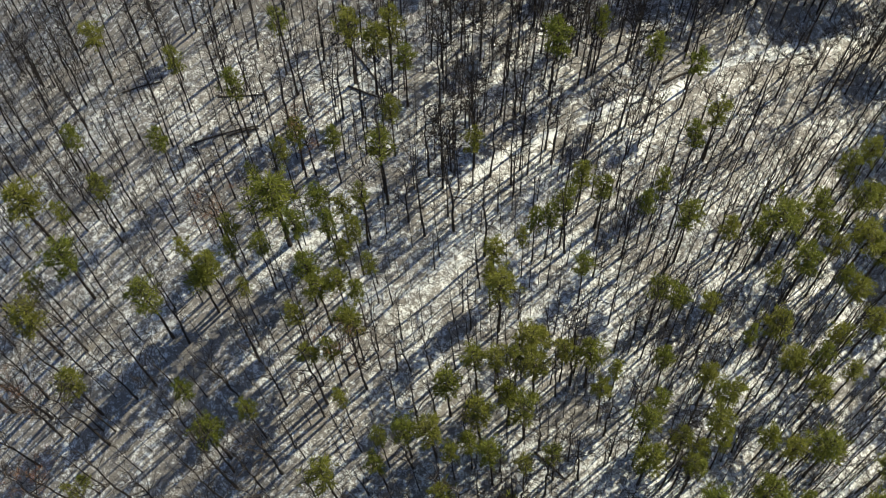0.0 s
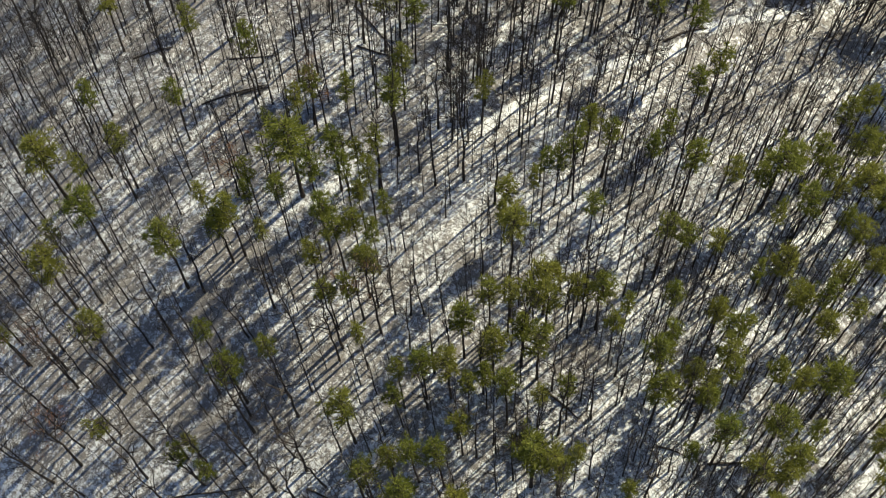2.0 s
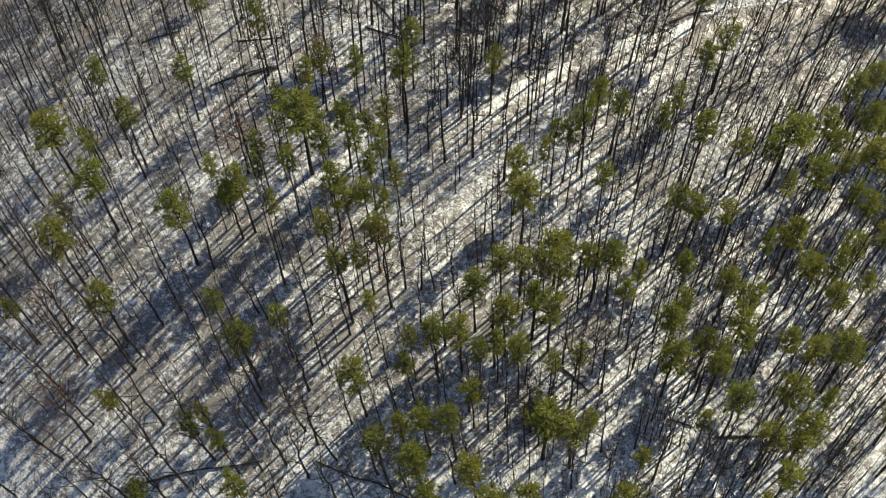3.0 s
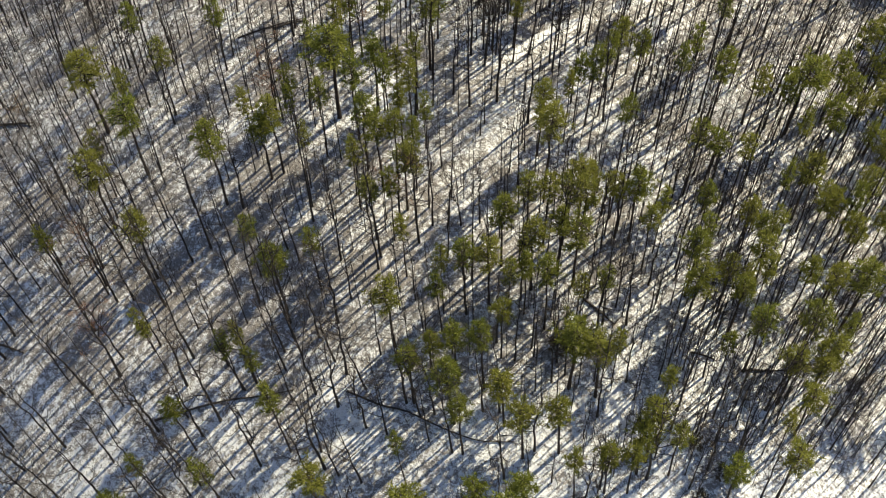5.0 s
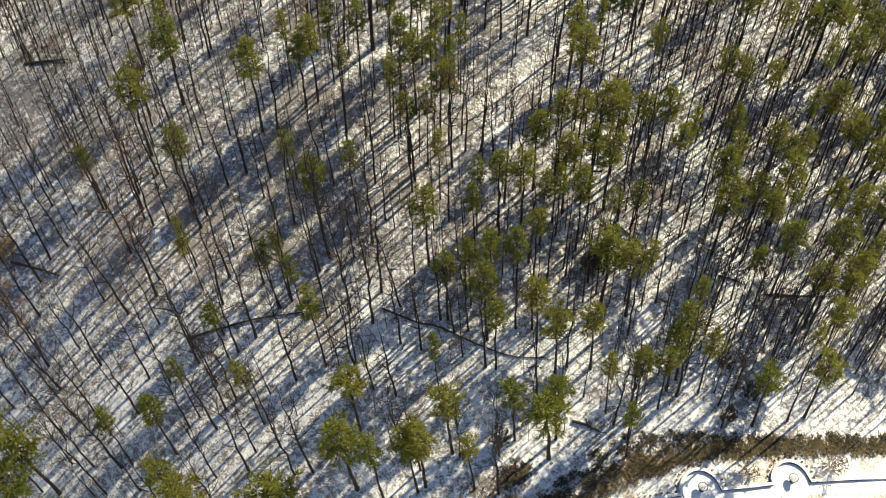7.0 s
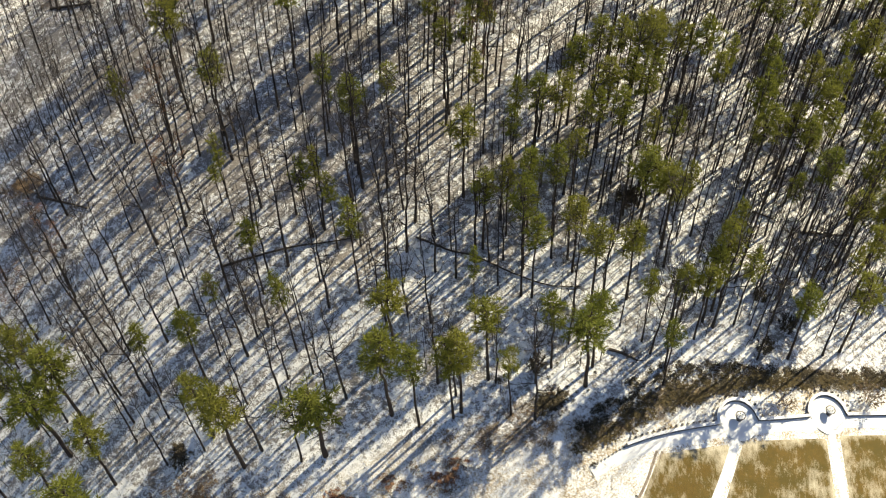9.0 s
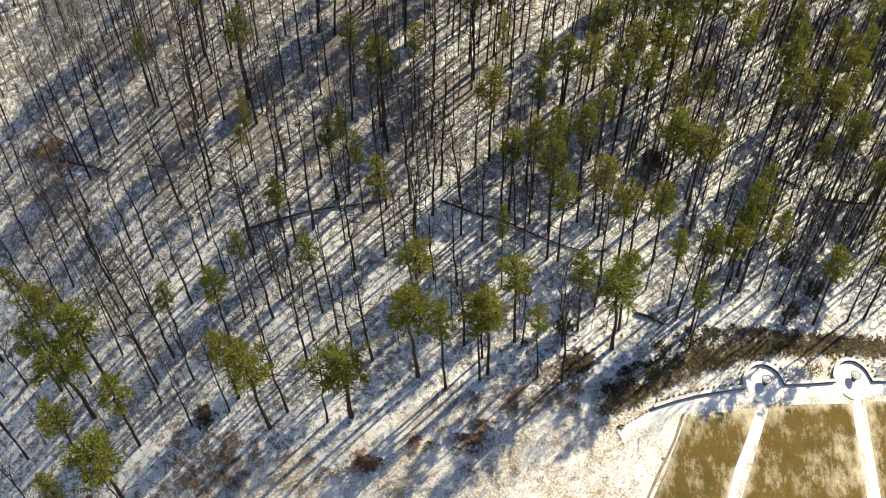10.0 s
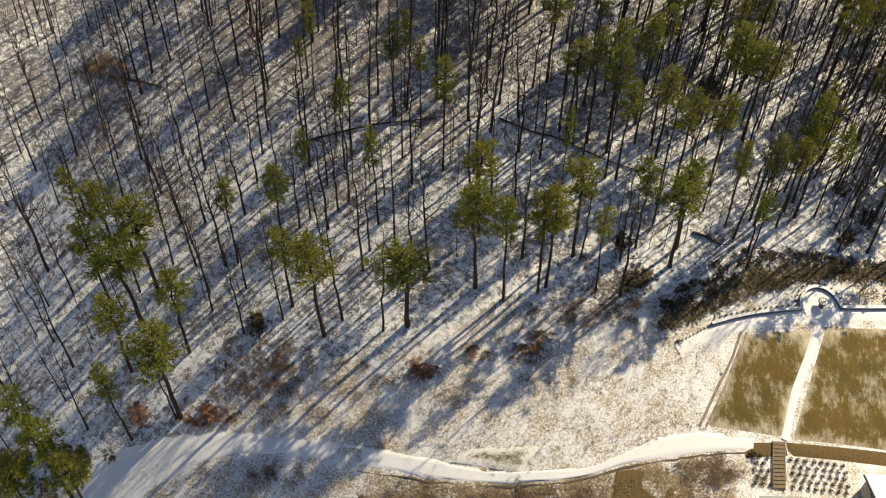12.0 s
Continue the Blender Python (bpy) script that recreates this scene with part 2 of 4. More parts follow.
def build_ground():
    xs, ys = axis_steps(-80, 100, 1.0, 2500), axis_steps(-34, 132, 1.0, 2500)
    verts, zone, leaves, thatch = [], [], [], []
    for y in ys:
        for x in xs:
            lump = noise.noise((x * 0.21, y * 0.21, 3.0)) * 0.16 + noise.noise((x * 0.7, y * 0.7, 9.0)) * 0.06
            garden = smooth01((x - 17) / 4) * smooth01((9 - y) / 3)
            verts.append((x, y, ground_z(x, y) + lump * (1 - garden)))
            wob = noise.noise((x * 0.3, y * 0.3, 1.0)) * 2.5
            # Painted shade: two darker spots in the litter tone, where trees dim the snow.
            shade_patch = math.exp(-((x - 2) / 24) ** 2 - ((y - 35) / 13) ** 2) + 2.0 * math.exp(-((x - 54) / 30) ** 2 - ((y - 90) / 16) ** 2)
            # Leaf litter uphill, deepened past y 76 and in the spots as painted shade.
            leaves.append(min(1.3, ((0.55 + 0.5 * smooth01((8 - x) / 20)) * smooth01((y - 18) / 14) + 0.3 * smooth01((y - 76) / 14)) * smooth01((150 - abs(x)) / 60) + 0.45 * shade_patch))
            south = smooth01((along(DRIVE_LOW, x) + 0.5 - y) / 1.5) * smooth01((25 - x) / 2) * smooth01((x + 37) / 4) * (0.25 + 0.75 * smooth01((x + 14) / 6)) * smooth01((y + 42) / 10)
            bank = smooth01(min(y - along(HEDGE_LOW, x) + 0.8, along(HEDGE_LOW, x) * 0.3 + along(HEDGE_TOP, x) * 0.7 + wob * 0.4 - y) / 1.2) if 16 < x < 70 else 0
            thatch.append(max(south, bank))
            zone.append(bank if bank > 0 else smooth01((along(WOOD_EDGE, x) - 2.0 - y + wob) / 3.0))
    n = len(xs)
    faces = [(j * n + i, j * n + i + 1, (j + 1) * n + i + 1, (j + 1) * n + i) for j in range(len(ys) - 1) for i in range(n - 1)]
    me = mesh_of("ground", verts, faces, M_GROUND, True)
    me.attributes.new("meadow", "FLOAT", "POINT").data.foreach_set("value", zone)
    me.attributes.new("thatch", "FLOAT", "POINT").data.foreach_set("value", thatch)
    me.attributes.new("litter_shade", "FLOAT", "POINT").data.foreach_set("value", leaves)
    tagged(new("ground", me), "snow-dusted woodland ground with leaf litter and dry grass", "ground", kind="structure")


build_ground()


def draped(x, y, up):
    return Vector((x, y, ground_z(x, y) + up))


def spline(pts, step):
    """Points along a smooth line through pts."""
    out, q = [], [Vector((*p, 0)) for p in pts]
    q = [q[0] * 2 - q[1]] + q + [q[-1] * 2 - q[-2]]
    for a, b, c, d in zip(q, q[1:], q[2:], q[3:]):
        n = max(2, int((c - b).length / step))
        for i in range(n):
            t = i / n
            out.append(0.5 * (2 * b + (c - a) * t + (2 * a - 5 * b + 4 * c - d) * t * t + (3 * b - a - 3 * c + d) * t ** 3))
    return out + [q[-2]]


def ribbon(name, upper, lower, up, material, cells, label, category, rag=0.12, parent=None):
    """A strip of ground cover between two lines, with slightly ragged margins."""
    n = 60
    ua, la = spline(upper, 0.3), spline(lower, 0.3)
    verts, faces = [], []
    for i in range(n + 1):
        a, b = ua[round(i * (len(ua) - 1) / n)], la[round(i * (len(la) - 1) / n)]
        for j in range(cells + 1):
            p = a.lerp(b, j / cells)
            edge = j in (0, cells)
            r = noise.noise((p.x * 0.9, p.y * 0.9, 4.0)) * rag if edge else 0
            verts.append(draped(p.x + r, p.y + r, up - (0.10 if edge else 0)))
    for i in range(n):
        for j in range(cells):
            q = i * (cells + 1) + j
            faces.append((q, q + 1, q + cells + 2, q + cells + 1))
    ob = new(name, mesh_of(name, verts, faces, material, True))
    return tagged(ob, label, category, kind="structure")


def strip(name, line, width, up, material, label, category, rag=0.08, cells=4):
    pts = spline(line, 0.4)
    up_l, lo_l = [], []
    for i, p in enumerate(pts):
        d = (pts[min(i + 1, len(pts) - 1)] - pts[max(i - 1, 0)]).normalized()
        s = Vector((-d.y, d.x, 0)) * width / 2
        up_l.append((p.x + s.x, p.y + s.y))
        lo_l.append((p.x - s.x, p.y - s.y))
    return ribbon(name, up_l, lo_l, up, material, cells, label, category, rag)


def patch(name, corners, step, up, material, label, category):
    """A four-cornered piece of ground cover laid over the terrain."""
    a, b, c, d = [Vector((*p, 0)) for p in corners]
    nx, ny = int((b - a).length / step), int((d - a).length / step)
    verts, rim = [], []
    for j in range(ny + 1):
        for i in range(nx + 1):
            p = a.lerp(b, i / nx).lerp(d.lerp(c, i / nx), j / ny)
            edge = i in (0, nx) or j in (0, ny)
            verts.append(draped(p.x, p.y, up - (0.08 if edge else 0)))
            rim.append(1 - smooth01(min(i, nx - i, j, ny - j) * step / 1.6))
    faces = [(j * (nx + 1) + i, j * (nx + 1) + i + 1, (j + 1) * (nx + 1) + i + 1, (j + 1) * (nx + 1) + i) for j in range(ny) for i in range(nx)]
    me = mesh_of(name, verts, faces, material, True)
    me.attributes.new("rim", "FLOAT", "POINT").data.foreach_set("value", rim)
    return tagged(new(name, me), label, category, kind="structure")


# ---------------------------------------------------------------- garden ground
patch("lawn", [(30.4, -13.6), (21.8, -13.1), (26.6, -2.4), (35.0, -0.6)], 0.5, 0.05, M_LAWN, "dormant brown lawn with thin snow patches", "lawn")
patch("lawn", [(47.2, -13.4), (31.0, -13.7), (36.3, -0.2), (46.4, 1.4)], 0.5, 0.05, M_LAWN, "dormant brown lawn between two snowy garden paths", "lawn")
patch("lawn", [(66.0, -12.0), (48.4, -13.2), (47.8, 1.9), (66.0, 5.0)], 0.6, 0.05, M_LAWN, "dormant brown lawn beyond the garden path", "lawn")
strip("path", [(35.9, 0.9), (34.3, -3.3), (32.1, -8.0), (30.3, -13.7)], 1.0, 0.10, M_PATH, "straight snow-covered garden path across the lawn", "path", 0.10)
strip("path", [(46.9, 2.7), (47.3, -1.6), (47.7, -6.5), (48.1, -13.4)], 1.0, 0.10, M_PATH, "snow-covered garden path between brown lawns", "path", 0.10)
strip("path", [(19.2, -4.9), (22.7, -2.9), (26.0, -1.5), (29.3, -0.5), (33.5, 0.5), (38.5, 1.5), (44.6, 2.6), (49.5, 3.5), (60, 5.4), (66, 6.4)], 1.5, 0.08, M_PATH, "snow-covered walk along the low garden wall", "path", 0.10)
strip("track", [(26.4, -2.2), (25.1, -5.5), (23.3, -8.9), (21.2, -13.1)], 0.5, 0.06, M_DIRT, "narrow bare-earth rut beside the lawn", "track", 0.1, 2)
strip("track", [(27.0, -2.2), (25.8, -5.6), (24.0, -9.0), (21.9, -13.1)], 0.42, 0.06, M_DIRT, "narrow bare-earth rut at the lawn edge", "track", 0.1, 2)
ribbon("driveway", [(-44, -14.4), (-39.4, -13.6), (-33.7, -12.9), (-28.7, -13.0), (-21.2, -14.4), (-15.1, -15.2), (-7.4, -17.0), (-0.6, -18.4), (4.9, -18.3), (9.0, -18.1), (12.3, -16.8), (16.5, -14.7), (21.0, -13.7), (27.0, -14.0)],
       [(-46, -26), (-40.0, -21.5), (-34.6, -17.6), (-27.6, -15.7), (-21.1, -16.2), (-13.2, -17.8), (-4.4, -19.4), (1.0, -19.7), (5.5, -19.4), (9.0, -18.9), (12.9, -17.6), (18.8, -16.3), (22.5, -15.6), (26.8, -15.1)], 0.08, M_DRIVE, 8, "snow-covered driveway curving past the frosted meadow", "driveway", 0.5)
patch("planting_bed", [(30.6, -15.4), (25.4, -16.2), (26.6, -14.3), (30.4, -13.9)], 0.5, 0.07, M_MULCH, "brown mulched bed above the terrace", "bed")
patch("planting_bed", [(60, -14.8), (30.6, -15.4), (30.4, -13.9), (60, -12.9)], 0.6, 0.07, M_MULCH, "long brown mulched bed below the lawn", "bed")
patch("meadow_strip", [(19.4, -27.0), (10.8, -27.0), (12.3, -18.3), (17.9, -17.15)], 0.6, 0.06, M_MULCH, "brown earth bank below the driveway", "bank")
patch("verge_patch", [(2.6, -18.7), (-4.6, -17.5), (-2.6, -16.2), (4.6, -15.9)], 0.45, 0.13, M_THATCH, "tan and olive dead grass lying across the snowy driveway", "grass")
strip("verge", [(-14, -18.2), (-4.4, -19.7), (1.0, -20.0), (5.5, -19.75), (9.0, -19.2), (12.9, -17.95), (18.8, -16.65), (22.5, -15.95), (26.6, -15.4)], 0.30, 0.07, M_VERGE, "dark bare verge along the driveway edge", "verge", 0.25, 2)
TRAIL = [(18.1, 64.0), (22.2, 68.9), (27.8, 72.1), (35.1, 76.5), (39.5, 78.5), (44.0, 80.2), (49.6, 85.2), (55.4, 88.2), (65.6, 92.6), (77.3, 99.2), (96, 112)]
strip("trail", TRAIL, 1.9, 0.05, M_TRAIL, "snow-covered woodland trail with a trodden surface", "trail", 0.7)


# ---------------------------------------------------------------- trees
def bare_arrays(seed, full, bushy=False):
    """A leafless tree, 18 m high: its trunk and its branches."""
    rnd = random.Random(seed)
    trunk, twigs = Soup(), Soup()
    lean = Vector((rnd.uniform(-0.03, 0.03), rnd.uniform(-0.03, 0.03), 0))
    n = 9 if full else 5
    pts = []
    for i in range(n + 1):
        z = 18.0 * i / n
        pts.append(Vector((lean.x * z + rnd.uniform(-0.055, 0.055) * min(i, 3), lean.y * z + rnd.uniform(-0.055, 0.055) * min(i, 3), z)))
    pts[0].z = -0.35
    rad = [0.128 * (1 - 0.92 * (i / n)) + 0.012 for i in range(n + 1)]
    rad[0] = 0.17
    trunk.tube(pts, rad, 7 if full else 4)

    def on_trunk(z):
        i = min(int(z / 18.0 * n), n - 1)
        return pts[i].lerp(pts[i + 1], z / 18.0 * n - i)

    limbs = rnd.randint(11, 15)
    for b in range(limbs):
        z = rnd.uniform(0.40, 0.97) * 18 if b > 1 else rnd.uniform(0.28, 0.45) * 18
        top = (z / 18 - 0.35) / 0.65
        p, w = on_trunk(z), rnd.uniform(0, 6.283)
        d = Vector((math.cos(w), math.sin(w), rnd.uniform(0.5, 1.3))).normalized()
        length = rnd.uniform(2.8, 5.2) * (1 - 0.55 * max(top, 0)) * (0.7 if b < 2 else 1)
        line, seg = [p], 4 if full else 2
        for s in range(seg):
            d = (d + Vector((rnd.uniform(-0.22, 0.22), rnd.uniform(-0.22, 0.22), rnd.uniform(0.0, 0.25)))).normalized()
            line.append(line[-1] + d * length / seg)
        r0 = 0.062 * (1 - 0.5 * max(top, 0))
        twigs.tube(line, [r0 * (1 - 0.8 * i / seg) for i in range(seg + 1)], 4 if full else 3)
        for s in range(rnd.randint(3, 5) if full else 9 if bushy else 2):
            k = rnd.uniform(0.25, 1.0) * seg
            i = min(int(k), seg - 1)
            q = line[i].lerp(line[i + 1], k - i)
            e = (d + dome_dir(rnd, -0.2) * 1.0).normalized()
            l2 = rnd.uniform(0.9, 2.1) * (1 - 0.4 * max(top, 0))
            mid = q + e * l2 * 0.5 + Vector((rnd.uniform(-.1, .1), rnd.uniform(-.1, .1), 0.06))
            end = q + e * l2 + Vector((0, 0, 0.2))
            twigs.tube([q, mid, end] if full else [q, end], [0.024, 0.016, 0.006] if full else [0.036, 0.014] if bushy else [0.026, 0.009], 3)
            if full:
                for u in range(2):
                    g = mid.lerp(end, rnd.uniform(0.0, 1.0))
                    h = (e + dome_dir(rnd, -0.3)).normalized() * rnd.uniform(0.4, 0.95)
                    twigs.tube([g, g + h], [0.010, 0.004], 3)
    return trunk, twigs


def pine_arrays(seed):
    """A pine, 15.5 m high, with a bare lower trunk and a loose crown of needle tufts 1.6 m in radius."""
    rnd = random.Random(seed)
    trunk, crown = Soup(), Soup()
    limbs = trunk
    pts = [Vector((rnd.uniform(-0.035, 0.035) * i, rnd.uniform(-0.035, 0.035) * i, 15.2 * i / 7)) for i in range(8)]
    pts[0].z = -0.35
    trunk.tube(pts, [0.17, 0.13, 0.115, 0.105, 0.09, 0.07, 0.045, 0.02], 7)
    for b in range(5):
        z, w = rnd.uniform(4.0, 9.0), rnd.uniform(0, 6.28)
        p = pts[int(z / 15.2 * 7)].lerp(pts[int(z / 15.2 * 7) + 1], z / 15.2 * 7 % 1)
        limbs.tube([p, p + Vector((math.cos(w), math.sin(w), rnd.uniform(-0.2, 0.3))) * rnd.uniform(0.4, 1.1)], [0.03, 0.012], 3)
    z, w = 9.7, rnd.uniform(0, 6.28)
    while z < 15.0:
        k = (z - 9.7) / 5.3
        wide = (0.60 + 1.05 * math.sin(math.pi * min(1, 0.14 + k * 0.86))) * (1.12 if k < 0.7 else 0.85)
        for b in range(3 if k < 0.85 else 2):
            w += 2.25 + rnd.uniform(-0.5, 0.5)
            reach = wide * rnd.uniform(0.45, 1.08)
            i = min(int(z / 15.2 * 7), 6)
            root = pts[i].lerp(pts[i + 1], min(z / 15.2 * 7 - i, 1))
            out = Vector((math.cos(w), math.sin(w), 0))
            tip = root + out * reach + Vector((0, 0, rnd.uniform(0.05, 0.65)))
            limbs.tube([root, root.lerp(tip, 0.5) + Vector((0, 0, -0.08)), tip], [0.045, 0.03, 0.012], 3)
            sprays = 2 if reach < 0.8 else 3
            for s in range(sprays):
                q = root.lerp(tip, 0.42 + 0.58 * (s + rnd.random() * 0.6) / sprays) + Vector((rnd.uniform(-.28, .28), rnd.uniform(-.28, .28), rnd.uniform(-.05, .15)))
                size = rnd.uniform(0.22, 0.42)
                for e in range(rnd.randint(13, 18)):
                    d = dome_dir(rnd, -0.5)
                    p = q + Vector((d.x * size, d.y * size, d.z * size * 0.6)) * rnd.uniform(0.0, 0.8)
                    crown.blade(p, (d + out * 0.5 + Vector((0, 0, 0.3))).normalized(), rnd.uniform(0.24, 0.48), rnd.uniform(0.065, 0.12))
        z += rnd.uniform(0.32, 0.5)
    return trunk, crown


def sapling_arrays(seed):
    rnd = random.Random(seed)
    s = Soup()
    top = Vector((rnd.uniform(-0.5, 0.5), rnd.uniform(-0.5, 0.5), 5.0))
    s.tube([Vector((0, 0, -0.2)), top * 0.5 + Vector((rnd.uniform(-.15, .15), 0, 0)), top], [0.045, 0.03, 0.01], 3)
    for k in range(7):
        p = top * rnd.uniform(0.35, 0.95)
        s.tube([p, p + dome_dir(rnd, 0.2) * rnd.uniform(0.5, 1.2)], [0.016, 0.007], 3)
    return s


def pole_arrays(seed):
    """A slim young tree, 14 m high, with a few upright branches."""
    rnd = random.Random(seed)
    s = Soup()
    pts = [Vector((rnd.uniform(-0.09, 0.09) * i, rnd.uniform(-0.09, 0.09) * i, 14.0 * i / 4)) for i in range(5)]
    pts[0].z = -0.3
    s.tube(pts, [0.085, 0.07, 0.055, 0.035, 0.012], 3)
    for k in range(9):
        z = rnd.uniform(0.35, 0.95) * 4
        i = min(int(z), 3)
        p, w = pts[i].lerp(pts[i + 1], z - i), rnd.uniform(0, 6.28)
        s.tube([p, p + Vector((math.cos(w), math.sin(w), rnd.uniform(0.6, 1.4))).normalized() * rnd.uniform(1.0, 2.6)], [0.028, 0.010], 3)
    return s


def joined(name, soups, places, material):
    """Many copies of a few shapes as one mesh."""
    packs = []
    for s in soups:
        packs.append((np.array([tuple(v) for v in s.v]), s.f))
    verts, faces, base = [], [], 0
    for kind, x, y, turn, wide, tall in places:
        v, f = packs[kind]
        c, n = math.cos(turn), math.sin(turn)
        w = np.empty_like(v)
        w[:, 0] = (v[:, 0] * c - v[:, 1] * n) * wide + x + v[:, 2] * tall * math.tan(radians(lean(y)))
        w[:, 1] = (v[:, 0] * n + v[:, 1] * c) * wide + y
        w[:, 2] = v[:, 2] * tall + ground_z(x, y)
        verts.append(w)
        faces += [tuple(i + base for i in q) for q in f]
        base += len(v)
    return mesh_of(name, np.concatenate(verts).tolist(), faces, material)


# standing trees: x, y, height
BARE = []
BARE += [
    (-46.6, 98.8, 15), (73.7, 95.4, 18), (-40.0, 95.0, 20), (63.9, 92.6, 18), (-19.9, 92.4, 18), (-28.5, 92.3, 19),
    (33.5, 88.2, 20), (39.9, 87.9, 18), (-10.1, 87.4, 20), (-42.7, 86.9, 19), (51.3, 86.0, 15), (7.9, 85.6, 18),
    (69.0, 85.5, 15), (-0.7, 84.2, 17), (-14.3, 83.8, 19), (13.5, 83.5, 17), (-20.1, 83.2, 18), (34.5, 82.6, 16),
    (56.5, 82.5, 19), (72.9, 82.1, 18), (33.4, 81.6, 16), (64.0, 81.5, 15), (46.4, 81.5, 19), (-34.3, 81.4, 18),
    (28.0, 80.7, 17), (-45.4, 78.8, 19), (-3.6, 78.7, 20), (-7.7, 78.1, 17), (41.3, 77.2, 15), (-1.9, 75.3, 17),
]
BARE += [
    (15.0, 74.9, 20), (24.4, 74.8, 19), (2.7, 74.6, 16), (5.3, 74.6, 18), (-4.3, 74.2, 19), (53.5, 74.2, 20),
    (-39.5, 74.0, 19), (-30.0, 72.3, 20), (48.1, 71.6, 16), (60.3, 71.4, 17), (-9.5, 71.1, 15), (25.4, 70.7, 15),
    (28.2, 70.5, 18), (-41.7, 70.2, 20), (-17.6, 69.0, 15), (28.9, 68.5, 20), (43.5, 68.5, 18), (19.4, 67.6, 19),
    (-1.8, 67.2, 19), (21.5, 66.5, 20), (13.9, 66.2, 16), (37.0, 66.1, 17), (24.0, 65.4, 20), (47.7, 64.4, 15),
    (17.7, 64.3, 17), (30.6, 64.0, 18), (-10.2, 63.6, 16), (54.3, 63.2, 20), (-23.3, 63.2, 15), (9.1, 62.3, 20),
]
BARE += [
    (-28.3, 62.1, 16), (-31.2, 62.1, 19), (-29.6, 60.6, 16), (34.1, 60.5, 17), (63.4, 60.3, 19), (43.2, 60.0, 18),
    (11.7, 60.0, 15), (49.0, 59.3, 17), (17.2, 59.0, 19), (-24.4, 58.5, 16), (-6.4, 58.4, 17), (13.7, 58.2, 19),
    (3.1, 57.7, 16), (-37.2, 57.5, 15), (37.5, 57.1, 15), (7.0, 57.0, 18), (30.6, 56.9, 18), (21.0, 55.9, 18),
    (-18.1, 55.6, 15), (60.9, 55.3, 15), (-25.3, 51.2, 15), (40.2, 47.7, 18), (-30.6, 45.7, 18), (62.1, 45.3, 19),
    (54.9, 45.2, 16), (28.9, 45.1, 15), (-14.1, 45.0, 17), (39.6, 44.8, 15), (1.3, 43.6, 18), (-5.2, 42.6, 20),
]
BARE += [
    (-44.9, 42.4, 19), (-27.0, 41.8, 17), (-48.9, 41.8, 15), (12.7, 41.6, 15), (11.1, 41.6, 16), (-29.5, 41.4, 19),
    (31.2, 40.9, 20), (-37.6, 40.3, 19), (-17.8, 40.0, 18), (29.5, 39.5, 17), (38.1, 39.4, 15), (7.7, 39.4, 17),
    (-43.8, 39.4, 15), (-8.2, 39.2, 16), (51.2, 39.2, 15), (-31.7, 39.0, 17), (-14.7, 39.0, 15), (-20.0, 38.5, 16),
    (20.1, 37.9, 17), (38.5, 37.8, 20), (-6.7, 37.6, 16), (3.2, 37.6, 19), (11.1, 37.6, 15), (-36.4, 37.6, 19),
    (-1.6, 37.4, 19), (64.2, 36.6, 20), (-31.0, 36.6, 20), (-15.3, 36.4, 16), (15.9, 36.3, 18), (2.9, 36.1, 16),
]
BARE += [
    (24.1, 35.9, 18), (35.1, 35.4, 15), (60.8, 35.2, 15), (44.3, 35.2, 17), (-24.1, 34.9, 15), (14.0, 34.8, 19),
    (-22.4, 34.7, 20), (-27.2, 34.3, 15), (-29.3, 34.3, 17), (-23.0, 33.2, 20), (-40.7, 33.2, 18), (41.6, 32.9, 16),
    (-11.3, 32.6, 19), (19.7, 32.5, 17), (29.1, 32.4, 15), (-55.2, 32.4, 17), (-42.9, 31.8, 19), (-31.9, 31.0, 19),
    (13.3, 30.6, 16), (32.2, 30.2, 17), (41.7, 29.9, 18), (-1.7, 29.7, 19), (-43.9, 29.1, 20), (-23.2, 28.3, 16),
    (-3.9, 28.0, 19), (-56.8, 28.0, 17), (-6.8, 28.0, 20), (16.8, 27.3, 17), (60.6, 27.2, 16), (-18.9, 26.4, 20),
]
BARE += [
    (-7.9, 26.4, 18), (3.4, 25.8, 16), (18.9, 25.3, 16), (56.4, 25.3, 16), (-34.8, 25.3, 16), (-14.6, 25.2, 19),
    (23.8, 25.2, 15), (-1.9, 25.1, 15), (-28.0, 25.1, 19), (46.3, 24.9, 17), (-43.4, 24.6, 19), (-7.7, 24.3, 17),
    (-47.7, 23.9, 19), (9.4, 23.8, 20), (-0.5, 23.6, 17), (31.8, 23.4, 18), (-31.4, 23.3, 20), (-19.5, 23.2, 20),
    (-11.1, 23.0, 17), (23.1, 22.9, 17), (50.1, 22.7, 19), (43.6, 22.4, 15), (-12.4, 22.2, 17), (-51.1, 21.9, 15),
    (48.6, 21.8, 18), (1.8, 21.8, 16), (-27.3, 21.5, 16), (-4.0, 21.4, 20), (-56.4, 21.1, 16), (37.7, 20.6, 20),
]
